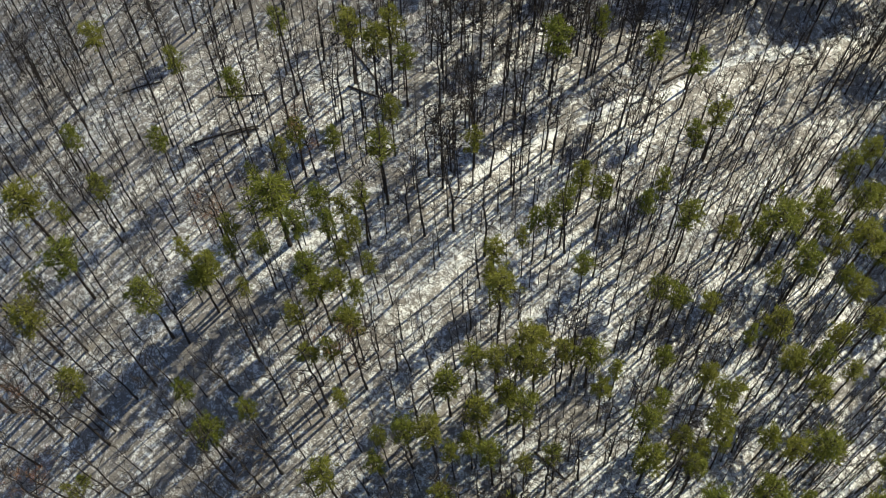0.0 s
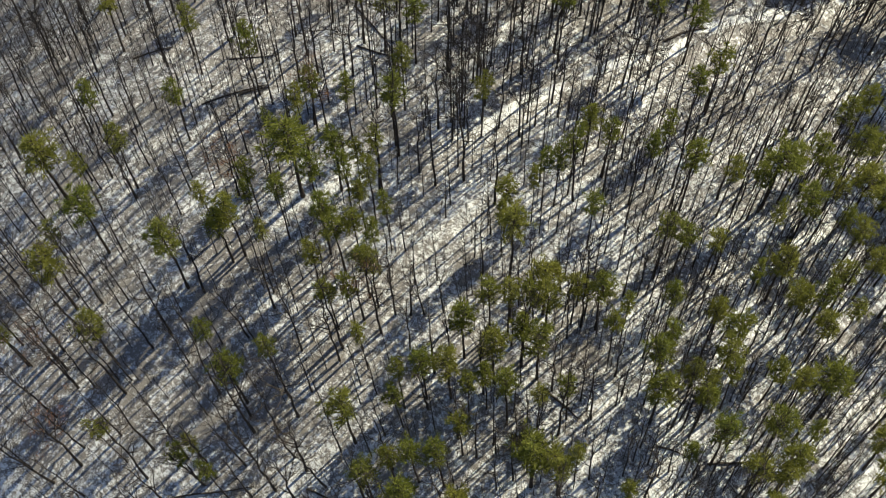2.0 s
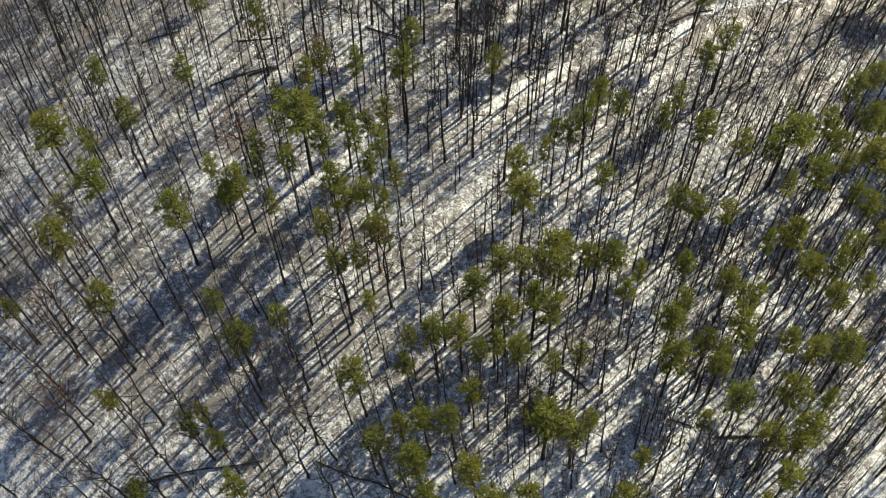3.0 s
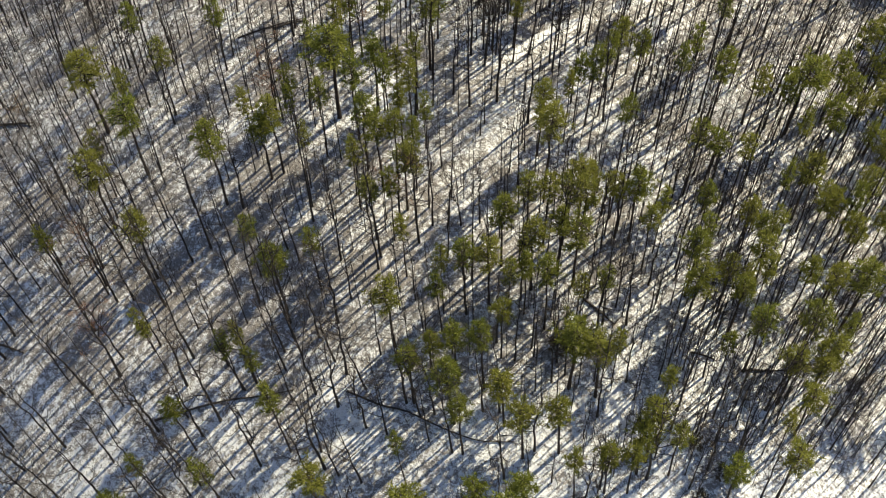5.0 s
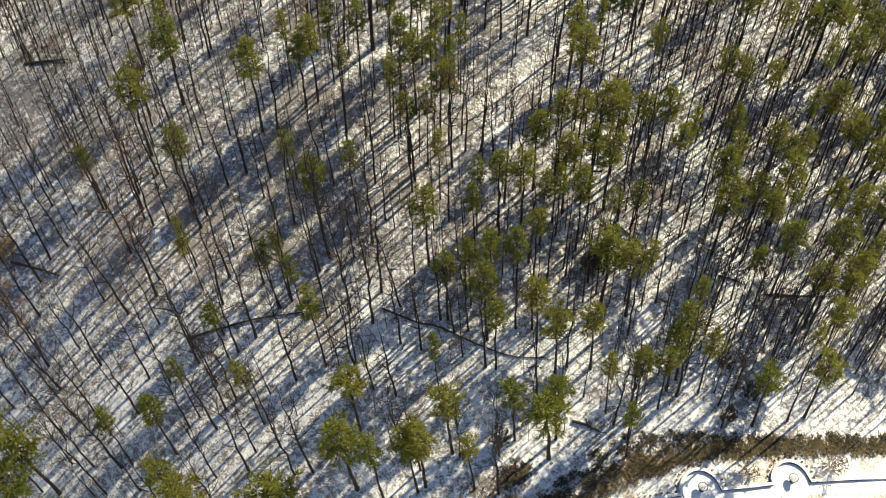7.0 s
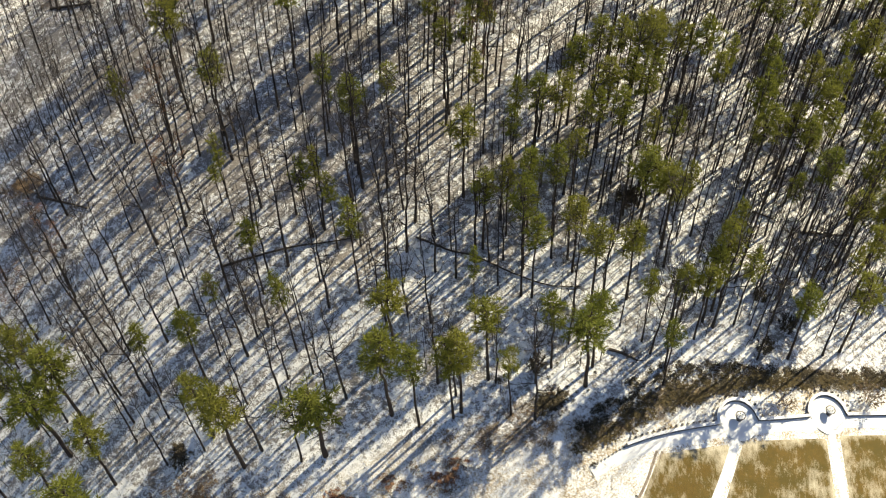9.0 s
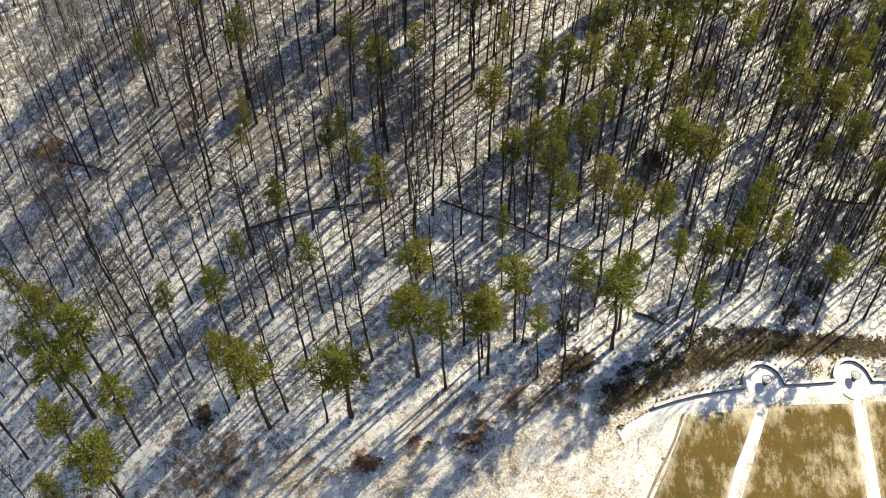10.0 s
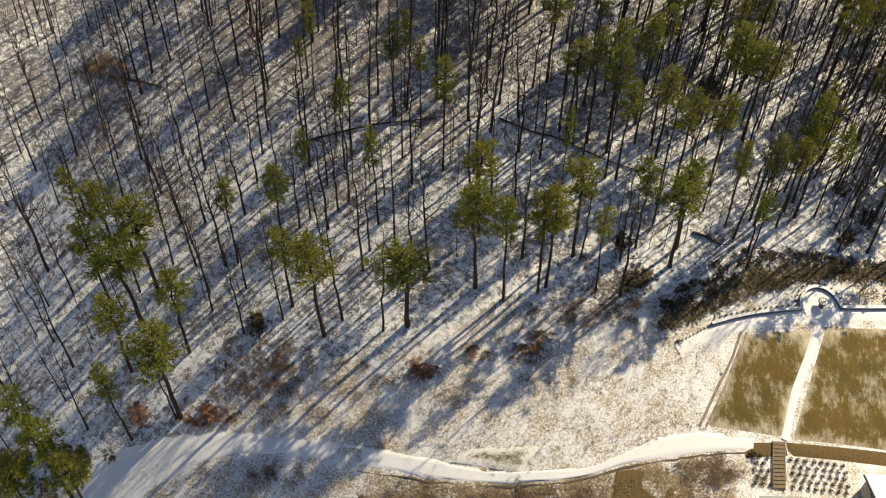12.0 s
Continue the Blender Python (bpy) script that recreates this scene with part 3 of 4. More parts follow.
BARE += [
    (-45.6, 20.5, 16), (6.5, 20.2, 19), (42.0, 20.1, 16), (-1.4, 19.9, 18), (-37.4, 19.7, 16), (15.2, 19.3, 15),
    (28.3, 19.2, 20), (17.1, 19.2, 19), (-15.2, 18.9, 20), (9.7, 18.9, 20), (8.1, 18.6, 16), (-22.7, 18.2, 17),
    (-41.3, 18.1, 18), (1.9, 17.5, 16), (-34.4, 17.4, 18), (-17.2, 17.3, 18), (4.3, 16.7, 16), (-22.0, 16.4, 18),
    (-52.5, 16.0, 17), (32.8, 15.6, 16), (-44.2, 15.3, 17), (-39.5, 15.2, 18), (-28.0, 15.1, 16), (21.0, 15.0, 15),
    (-3.2, 14.9, 20), (11.7, 14.7, 20), (44.2, 14.6, 20), (-25.3, 14.4, 16), (-48.8, 14.3, 20), (-19.7, 13.9, 15),
]
BARE += [
    (-10.1, 13.6, 20), (43.0, 13.0, 16), (-2.7, 13.0, 19), (33.7, 12.5, 20), (-1.1, 12.2, 17), (17.5, 11.9, 18),
    (-17.1, 11.8, 20), (1.5, 11.4, 17), (28.3, 11.2, 16), (-29.0, 11.2, 16), (47.0, 11.0, 17), (-3.4, 11.0, 18),
    (-18.3, 10.8, 16), (-54.0, 10.7, 17), (-33.6, 10.7, 16), (38.8, 9.3, 18), (-38.0, 9.0, 19), (-22.5, 8.9, 16),
    (26.2, 8.7, 17), (-19.2, 8.6, 17), (-52.5, 7.7, 20), (27.8, 7.2, 15), (-45.9, 6.8, 20), (-11.6, 6.2, 20),
    (-14.4, 5.7, 20), (-34.1, 5.6, 20), (-30.6, 5.2, 20), (13.2, 4.8, 16), (8.8, 4.7, 16), (2.4, 4.6, 17),
]
BARE += [
    (-48.8, 4.4, 16), (-15.0, 3.5, 19), (-40.5, 3.4, 16), (-51.7, 3.4, 17), (-18.9, 3.2, 17), (-7.7, 3.2, 18),
    (4.4, 3.2, 18), (-9.8, 3.0, 19), (-28.0, 2.4, 15), (-32.2, 2.4, 19), (13.1, 0.7, 19), (-31.6, 0.2, 15),
    (-50.4, -0.9, 18), (-23.5, -1.5, 19), (-16.9, -2.0, 18), (-27.7, -2.7, 17), (-12.4, -3.4, 16), (-47.5, -4.1, 20),
    (-55.7, -5.4, 18), (-51.8, -9.7, 19), (-44.7, -11.3, 16), (-34.4, -11.3, 17), (-53.8, -12.5, 15),
]
PINES = []
PINES += [
    (-30.1, 84.4, 1.6, 12), (34.7, 82.1, 1.2, 12), (9.2, 80.8, 1.7, 13), (4.5, 80.1, 1.9, 13), (41.5, 79.6, 1.4, 12), (7.4, 78.2, 1.7, 13),
    (-17.4, 77.4, 1.2, 12), (11.4, 76.3, 1.3, 12), (-8.9, 72.6, 1.9, 13), (48.7, 71.2, 1.2, 12), (67.6, 69.9, 1.2, 12), (10.1, 69.0, 1.3, 12),
    (64.7, 67.6, 1.2, 12), (-17.8, 66.4, 1.5, 12), (-0.9, 66.2, 1.2, 12), (3.5, 65.3, 1.4, 12), (19.7, 65.1, 1.0, 12), (9.1, 63.8, 1.4, 12),
    (32.3, 62.0, 1.4, 12), (60.5, 62.0, 1.3, 12), (-5.5, 60.9, 1.0, 12), (34.6, 60.4, 1.2, 12), (-24.1, 60.0, 1.7, 13), (55.1, 59.0, 2.0, 13),
]
PINES += [
    (-33.5, 59.0, 1.9, 13), (39.7, 58.9, 1.2, 12), (66.6, 58.9, 1.9, 13), (-28.8, 57.7, 1.3, 12), (7.5, 57.7, 1.0, 12), (2.5, 57.6, 2.0, 13),
    (62.3, 57.0, 1.0, 12), (-2.3, 57.0, 2.2, 13), (5.0, 56.6, 1.1, 12), (26.9, 55.6, 0.9, 12), (-7.5, 54.6, 1.3, 12), (64.9, 52.7, 1.5, 12),
    (-12.6, 52.1, 1.3, 12), (-27.0, 51.3, 1.8, 13), (22.2, 51.3, 1.1, 12), (-9.1, 49.4, 1.6, 13), (-10.6, 48.7, 1.4, 12), (-31.0, 48.7, 1.3, 12),
    (5.2, 47.9, 1.2, 12), (-5.6, 47.1, 1.1, 12), (3.3, 46.9, 1.4, 12), (22.9, 46.7, 1.5, 13), (-16.1, 45.7, 2.0, 15), (-30.6, 44.3, 1.8, 13),
]
PINES += [
    (0.6, 43.9, 1.5, 13), (6.3, 43.7, 1.4, 12), (59.1, 43.1, 1.7, 13), (30.0, 41.2, 1.2, 12), (32.9, 40.8, 1.3, 12), (46.2, 39.9, 1.4, 12),
    (2.6, 39.9, 1.1, 12), (22.5, 39.6, 1.6, 13), (26.9, 39.3, 1.6, 13), (-36.0, 37.5, 1.4, 12), (34.3, 37.2, 1.0, 12), (-24.4, 36.8, 1.4, 12),
    (24.0, 36.6, 1.4, 12), (17.4, 36.6, 1.4, 12), (-11.3, 35.8, 1.4, 12), (46.9, 35.3, 1.6, 13), (6.2, 35.1, 1.2, 12), (25.8, 34.5, 1.6, 13),
    (39.4, 34.4, 1.3, 12), (52.9, 34.2, 1.4, 12), (20.8, 33.8, 1.5, 13), (-3.9, 33.7, 1.4, 12), (43.2, 32.9, 1.3, 12), (45.1, 31.9, 1.4, 12),
]
PINES += [
    (15.8, 31.9, 1.4, 12), (13.0, 31.8, 1.2, 12), (-8.0, 31.4, 1.9, 13), (38.9, 30.2, 1.6, 13), (10.3, 28.5, 1.4, 12), (52.7, 28.0, 1.8, 13),
    (-23.9, 27.6, 1.2, 6), (4.8, 26.7, 1.5, 13), (46.0, 26.1, 1.4, 12), (42.5, 24.4, 1.1, 12), (54.0, 24.0, 1.6, 13), (29.8, 23.1, 1.2, 12),
    (50.1, 23.0, 1.7, 13), (12.1, 22.4, 1.8, 13), (-13.0, 22.3, 0.9, 12), (24.8, 22.3, 1.8, 13), (9.7, 21.9, 1.2, 12), (27.8, 21.5, 1.7, 13),
    (-9.8, 20.6, 1.2, 12), (7.0, 20.2, 1.5, 12), (35.2, 19.8, 1.3, 12), (51.7, 19.3, 1.4, 12), (11.5, 17.9, 1.5, 13), (17.2, 17.7, 1.7, 13),
]
PINES += [
    (-18.3, 15.7, 1.1, 12), (-7.2, 15.0, 1.6, 15), (23.3, 14.9, 1.5, 13), (12.4, 14.5, 1.8, 13), (19.2, 14.2, 1.5, 13), (32.1, 13.1, 1.3, 12),
    (28.2, 10.7, 1.5, 13), (-48.2, 10.5, 0.9, 12), (24.8, 10.0, 1.3, 12), (42.0, 9.9, 1.5, 13), (-14.2, 8.8, 1.5, 14), (-3.0, 7.7, 1.3, 12),
    (-43.9, 6.7, 1.4, 12), (-24.5, 6.2, 1.3, 13), (-29.8, 5.4, 0.8, 12), (26.9, 5.2, 1.1, 12), (7.3, 5.0, 1.4, 14), (18.1, 4.6, 2.3, 13),
    (-44.8, 3.1, 1.2, 12), (-38.9, 3.0, 1.5, 13), (4.2, 1.4, 1.6, 15), (-3.4, 1.2, 1.6, 15), (9.8, 1.1, 1.1, 12), (-23.2, -0.1, 1.3, 12),
]
PINES += [
    (-0.4, -0.1, 1.6, 15), (-40.4, -0.4, 2.0, 13), (-10.4, -2.9, 1.8, 11), (-19.7, -3.6, 2.0, 15), (-34.5, -4.2, 1.3, 12), (-41.1, -5.5, 1.9, 13),
    (-34.9, -11.2, 2.1, 15), (-40.1, -13.0, 1.5, 13), (-50.6, -13.3, 1.3, 12), (-46.4, -18.2, 1.4, 13), (-43.5, -21.0, 1.8, 13), (-49.0, -21.1, 1.5, 13),
]
# more slender pines
PINES += [
    (10.5, 30.6, 1.2, 13.0), (28.4, 56.0, 1.1, 13.0), (25.6, 53.5, 1.0, 12.5), (30.2, 57.6, 1.0, 13.0), (44.2, 57.1, 1.2, 13.5), (49.0, 56.9, 1.2, 13.0),
    (52.9, 57.0, 1.1, 12.0), (47.6, 32.7, 1.3, 13.0), (52.8, 22.2, 1.2, 12.5), (48.6, 16.0, 1.1, 13.0), (48.7, 11.8, 1.5, 13.5), 
    (33.2, 14.4, 1.3, 13.5), (19.0, 6.8, 1.4, 13.0), (14.4, 6.5, 1.0, 12.0), (25.7, 28.9, 1.3, 12.0), (29.1, 30.0, 1.1, 12.0), (17.9, 29.5, 1.3, 13.0),
    (17.1, 25.5, 1.1, 12.5), (55.6, 32.5, 1.1, 13.0), (56.8, 27.6, 1.0, 13.0), (59.2, 39.9, 1.4, 12.5), (60.9, 46.0, 1.2, 13.5), (40.4, 36.3, 1.0, 13.5),
]
PINES += [
    (35.8, 39.5, 1.1, 13.5), (48.7, 37.7, 1.2, 13.0), (22.2, 29.1, 1.1, 13.0), (19.9, 30.8, 1.2, 12.5), (56.7, 42.2, 1.1, 12.0), (51.1, 44.3, 1.0, 13.5),
    (46.4, 48.1, 1.1, 12.5), (54.1, 51.9, 1.1, 13.5), (61.4, 59.9, 1.2, 12.0), (35.8, 13.1, 1.0, 12.0),
]
PINES += [
    (6.9, 53.1, 1.2, 13.5), (5.8, 51.2, 1.0, 12.5), (8.8, 49.6, 1.1, 12.5), (-1.9, 63.4, 1.0, 13.0), (-7.2, 52.0, 1.1, 12.0), (-3.7, 51.4, 1.0, 12.5),
    (1.4, 49.2, 1.2, 12.0), (7.4, 46.6, 1.1, 12.5), (7.3, 42.5, 1.1, 12.5), (4.7, 39.8, 1.3, 13.0), (20.5, 39.4, 1.3, 13.0), (21.9, 49.2, 1.1, 12.0),
    (32.3, 50.8, 1.0, 12.0), (0.2, 53.7, 1.1, 12.5), (4.0, 54.2, 1.2, 13.5), (24.8, 39.6, 1.2, 12.5),
]
PINES += [
    (-22.4, 25.1, 1.0, 13.5), (-21.9, 10.1, 0.9, 13.0), (6.0, 11.2, 1.0, 13.0), (3.4, 0.8, 1.1, 13.5), (15.0, 21.9, 1.2, 13.5), (-11.7, 23.4, 0.9, 12.5),
]


def lean(y):
    """How far the trees lean to the east, in degrees: those low on the slope lean west."""
    return min(max(-3.2 + 0.078 * y, -3.5), 3.0)


class Planter:
    """Builds each kind of tree once and copies it."""

    def __init__(self):
        self.first = {}

    def put(self, key, build, m, label):
        if key in self.first:
            ob = copy_thing(self.first[key], m)
        else:
            ob = build()
            ob.matrix_basis = m
            self.first[key] = ob
        ob["label"] = label
        return ob


planter = Planter()


def bare_tree(x, y, h, seed):
    def build():
        trunk, twigs = bare_arrays(seed, True)
        ob = tagged(new("bare_tree"), "leafless tree", "tree", "leafless trees of the woods")
        part("trunk", trunk.mesh("trunk", M_BARK, True), ob)
        part("crown", twigs.mesh("crown", M_TWIG), ob, "fine leafless branches")
        return ob

    rnd = random.Random(int(x * 131 + y * 17))
    size = h / 17.6
    m = pose(x, y, ground_z(x, y), rnd.uniform(-2, 2), lean(y) + rnd.uniform(-2, 2), 0) @ pose(0, 0, 0, 0, 0, rnd.uniform(0, 360)) @ Matrix.Diagonal((size * rnd.uniform(0.8, 1.15),) * 2 + (size, 1))
    label = "tall leafless grey-barked tree standing in the snow" if h > 17 else "slender leafless grey-brown tree standing in the snow"
    return planter.put(("bare", seed), build, m, label)


def pine_tree(x, y, r, h, seed):
    def build():
        trunk, crown = pine_arrays(seed)
        ob = tagged(new("pine_tree"), "pine", "tree", "pines of the woods")
        part("trunk", trunk.mesh("trunk", M_PINEBARK), ob)
        part("crown", crown.mesh("crown", M_NEEDLE), ob, "olive-green needle tufts")
        return ob

    rnd = random.Random(int(x * 71 + y * 37))
    wide, tall = r / 1.42 * (1.24 if y < 8 else 0.97), h / 12.5
    x -= h * math.tan(radians(lean(y)))
    m = pose(x, y, ground_z(x, y), rnd.uniform(-1, 1), lean(y) + rnd.uniform(-1, 1), 0) @ pose(0, 0, 0, 0, 0, rnd.uniform(0, 360)) @ Matrix.Diagonal((wide, wide, tall, 1))
    label = "tall pine with a broad olive-green crown" if r > 1.55 else "slender pine with a small olive-green crown"
    return planter.put(("pine", seed), build, m, label)


def leafy_tree(x, y, h):
    """A leafless tree that has kept some dead brown leaves."""
    ob = bare_tree(x, y, h, 13)
    rnd = random.Random(int(x * 7 + y))
    s = Soup()
    for k in range(26):
        c = Vector((rnd.gauss(0, 1.4), rnd.gauss(0, 1.4), rnd.uniform(7.5, 16)))
        for j in range(40):
            s.blade(c + dome_dir(rnd, -0.6) * rnd.uniform(0.1, 0.7), dome_dir(rnd, -0.8), rnd.uniform(0.10, 0.2), rnd.uniform(0.06, 0.12))
    part("dead_leaves", s.mesh("dead_leaves", M_RUST), ob, "withered reddish-brown leaves")
    ob["label"] = "bare tree still holding withered reddish-brown leaves"


for i, (x, y, h) in enumerate(BARE):
    bare_tree(x, y, h, 11 + i % 9)
for x, y in ((-0.1, 66.4), (-10.8, 57.6), (5.6, 41.0), (-27.8, 27.1), (-42.6, 19.9), (-30.6, 35.4), (-45.6, 13.7)):
    leafy_tree(x, y, 15)
for i, (x, y, r, h) in enumerate(PINES):
    pine_tree(x, y, r, h + 0.4 * math.sin(i * 2.3), 41 + i % 7)


def fill_woods():
    """The rest of the woods, between the trees placed above; some added for shade."""
    rnd = random.Random(5)
    taken = {}

    def clear(x, y, d):
        cx, cy = int(x // 3), int(y // 3)
        return all((x - a) ** 2 + (y - b) ** 2 > d * d for i in (-1, 0, 1) for j in (-1, 0, 1) for a, b in taken.get((cx + i, cy + j), ()))

    def on_trail(x, y):
        return 20 < x < 96 and abs(y - along(TRAIL, x)) < 3.0

    def take(x, y):
        taken.setdefault((int(x // 3), int(y // 3)), []).append((x, y))

    for x, y, *_ in BARE + PINES:
        take(x, y)
    # Unseen pines added past the view's edge to throw shade on the trail side.
    shade_pines = 0
    for k in range(900):
        x, y = rnd.uniform(40, 96), rnd.uniform(64, 118)
        belt = 104 < y < 114 if x < 80 else y < 114 and x < 90
        if shade_pines < 42 and belt and clear(x, y, 2.2) and not on_trail(x, y):
            take(x, y)
            shade_pines += 1
            pine_tree(x, y, rnd.uniform(2.0, 2.6), rnd.uniform(14.5, 17), 41 + k % 7)
    rest, pines, near = [], 0, 0
    for k in range(9500):
        x, y = rnd.uniform(-110, 125), rnd.uniform(-14, 165)
        inside = -64 < x < 82 and y < 112
        # Unseen woods to the northeast are kept denser so they shade the trail side.
        if y < along(WOOD_EDGE, x) + 0.8 or (not inside and rnd.random() < (0.25 if 60 < x < 110 and 60 < y < 135 else 0.72)):
            continue
        east = x > 22 and y > 18
        far = y > 58
        open_west = (x < 16 and y < 19) or x < -8 and y < 38
        if open_west and y < along(WOOD_EDGE, x) + 5:
            continue
        # Bushy trees are crowded into this area to cast shade.
        shady = x > 12 and y > 60 + (x - 15) * 0.42 and x < 105 and y < 130
        if inside and rnd.random() < (0.05 if east else 0.15 if far else 0.75 if open_west else 0.30):
            continue
        if not clear(x, y, 1.2 if shady or x > 44 else 1.4 if east else 1.4 if far else 2.2 if open_west else 1.5) or on_trail(x, y):
            continue
        take(x, y)
        if pines < 58 and rnd.random() < (0.20 if inside and x > 40 and 14 < y < 72 else 0.0 if inside and x < 20 and y < 60 else 0.04 if inside else 0.0):
            pines += 1
            pine_tree(x, y, rnd.uniform(1.1, 1.8), rnd.uniform(10.5, 13.5), 41 + k % 7)
        elif near < 300 - len(BARE) and inside and y < 50:
            near += 1
            bare_tree(x, y, rnd.uniform(12, 19), 11 + k % 9)
        else:
            size = rnd.uniform(0.60, 1.04)
            kind = rnd.randint(10, 12) if shady and rnd.random() < 0.6 else rnd.randint(6, 9) if not inside or rnd.random() < 0.45 else rnd.randint(0, 5)
            size *= 0.85 if kind in (6, 7, 8, 9) else 1.0
            rest.append((kind, x, y, rnd.uniform(0, 6.28), size * rnd.uniform(0.6, 0.95), size))
    soups = []
    for s in range(6):
        trunk, twigs = bare_arrays(70 + s, False)
        n = len(trunk.v)
        trunk.v += twigs.v
        trunk.f += [tuple(i + n for i in f) for f in twigs.f]
        soups.append(trunk)
    soups += [pole_arrays(80 + s) for s in range(4)]
    for s in range(3):
        trunk, twigs = bare_arrays(100 + s, False, True)
        n = len(trunk.v)
        trunk.v += twigs.v
        trunk.f += [tuple(i + n for i in f) for f in twigs.f]
        soups.append(trunk)
    for k in range(1900):
        x, y = (rnd.uniform(-66, 84), rnd.uniform(-14, 108)) if k < 1500 else (rnd.uniform(26, 84), rnd.uniform(16, 104))
        if k % 3 == 0 and x > 0:
            x, y = rnd.uniform(38, 84), rnd.uniform(12, 70)
        west = x < 16 and y < 45
        if y > along(WOOD_EDGE, x) + (5 if west else 0.6) and clear(x, y, 0.7) and not on_trail(x, y) and not (west and k % 5 < 4):
            rest.append((rnd.randint(6, 9), x, y, rnd.uniform(0, 6.28), rnd.uniform(0.5, 0.9), rnd.uniform(0.4, 0.9)))
    # Further bushy trees, many out of view, added to cast shade here.
    for k in range(560):
        x, y = rnd.uniform(14, 112), rnd.uniform(62, 132)
        if y > 62 + (x - 15) * 0.42 and clear(x, y, 0.9) and not on_trail(x, y):
            rest.append((rnd.randint(10, 12), x, y, rnd.uniform(0, 6.28), rnd.uniform(0.8, 1.1), rnd.uniform(0.7, 1.0)))
    for k in range(170):
        x, y = rnd.uniform(-62, 24), rnd.uniform(66, 116)
        if clear(x, y, 1.0):
            rest.append((rnd.randint(10, 12) if k % 2 else rnd.randint(0, 5), x, y, rnd.uniform(0, 6.28), rnd.uniform(0.7, 1.0), rnd.uniform(0.6, 0.95)))
    for k in range(1000):
        x, y = rnd.uniform(18, 88), rnd.uniform(8, 76)
        if rnd.random() < (x - 6) / 40 and y > along(WOOD_EDGE, x) + (4 if x > 36 else 1) and clear(x, y, 0.9):
            rest.append((rnd.randint(0, 9), x, y, rnd.uniform(0, 6.28), rnd.uniform(0.55, 0.9), rnd.uniform(0.55, 0.85)))
    ob = new("leafless_woods", joined("leafless_woods", soups, rest, M_BARK))
    tagged(ob, "dense leafless woods of slender grey trunks in snow", "woods", kind="stuff")
    young = []
    for k in range(1500):
        x, y = rnd.uniform(-66, 84), rnd.uniform(-12, 112)
        if y > along(WOOD_EDGE, x) - 1 and rnd.random() < (0.3 if x < 16 and y < 45 else 0.6):
            young.append((rnd.randint(0, 3), x, y, rnd.uniform(0, 6.28), rnd.uniform(0.5, 1.2), rnd.uniform(0.3, 1.1)))
    ob = new("saplings", joined("saplings", [sapling_arrays(90 + s) for s in range(4)], young, M_TWIG))
    tagged(ob, "thin leafless saplings scattered over the woodland floor", "saplings", kind="stuff")


fill_woods()


# ---------------------------------------------------------------- fallen trees and brush
def fallen_log(line, r, label):
    rnd = random.Random(int(line[0][0] * 10))
    pts = spline(line, 0.8)
    n = len(pts)
    path = [draped(p.x, p.y, r * 0.7 + 0.05 * rnd.random()) for p in pts]
    s = Soup()
    s.tube(path, [r * (1 - 0.6 * i / n) for i in range(n)], 7)
    ob = tagged(new("fallen_log"), label, "log", "fallen trees")
    part("trunk", s.mesh("trunk", M_LOG, True), ob)
    for k in range(7):
        p, b = path[min(int(n * rnd.uniform(0.45, 0.98)), n - 1)], Soup()
        d = dome_dir(rnd, 0.1) * rnd.uniform(0.5, 1.6)
        b.tube([p, p + d * 0.5 + Vector((0, 0, 0.06)), p + d], [r * 0.3, r * 0.2, 0.01], 4)
        part("branch", b.mesh("branch", M_LOG), ob)


fallen_log([(-0.4, 21.6), (3.6, 19.9), (6.5, 19.2), (10.7, 17.3), (14.6, 16.0), (18.7, 15.9)], 0.13, "long curved fallen trunk lying dark on snow")
fallen_log([(-23.2, 19.4), (-19.0, 20.3), (-14.6, 21.1), (-10.2, 21.4), (-6.6, 21.9)], 0.16, "long slender fallen trunk lying on the snow")
fallen_log([(-14.5, 79.3), (-11.1, 79.1), (-7.8, 79.0)], 0.13, "thin fallen trunk on streaked snow among trees")
fallen_log([(-12.4, 72.8), (-10.3, 73.4), (-8.2, 73.6)], 0.13, "short broken trunk beside a bright snow patch")
fallen_log([(2.9, 79.6), (5.5, 78.3), (8.0, 77.3)], 0.15, "fallen trunk resting between standing pines")
fallen_log([(45.9, 26.1), (49.7, 26.6), (53.7, 27.2)], 0.14, "dark fallen trunk on shaded snow near young pines")
fallen_log([(27.1, 33.0), (29, 31.6), (30.7, 30.1)], 0.16, "broken fallen trunk beside a snowy hollow")
fallen_log([(47.1, 26.4), (49.5, 26.5), (51.5, 26.9)], 0.15, "thin fallen trunk among dense young trees")
fallen_log([(39.8, 27.6), (41.5, 27.4), (42.9, 26.9)], 0.14, "thin fallen trunk lying between pines")
fallen_log([(-53.0, 65.1), (-49, 64.2), (-45.8, 63.5)], 0.22, "thick fallen trunk beside brown brush")
fallen_log([(-48.5, 32.4), (-45, 31.0), (-41.3, 29.4)], 0.21, "uprooted fallen trunk with brown root mass")
fallen_log([(21.5, 8.8), (23.2, 8.4), (24.7, 7.7)], 0.2, "broken trunk lying at the edge of woods")
fallen_log([(43.4, 81.9), (46.4, 83.9), (49.6, 85.2)], 0.2, "dark trunk lying across the snowy trail")
fallen_log([(2.1, 87.0), (5.5, 82.0), (8.3, 77.6)], 0.15, "slender fallen trunk leaning through the woods")
fallen_log([(-28.9, 82.3), (-26, 83.0), (-23.2, 83.3)], 0.15, "short fallen trunk on bright snow")
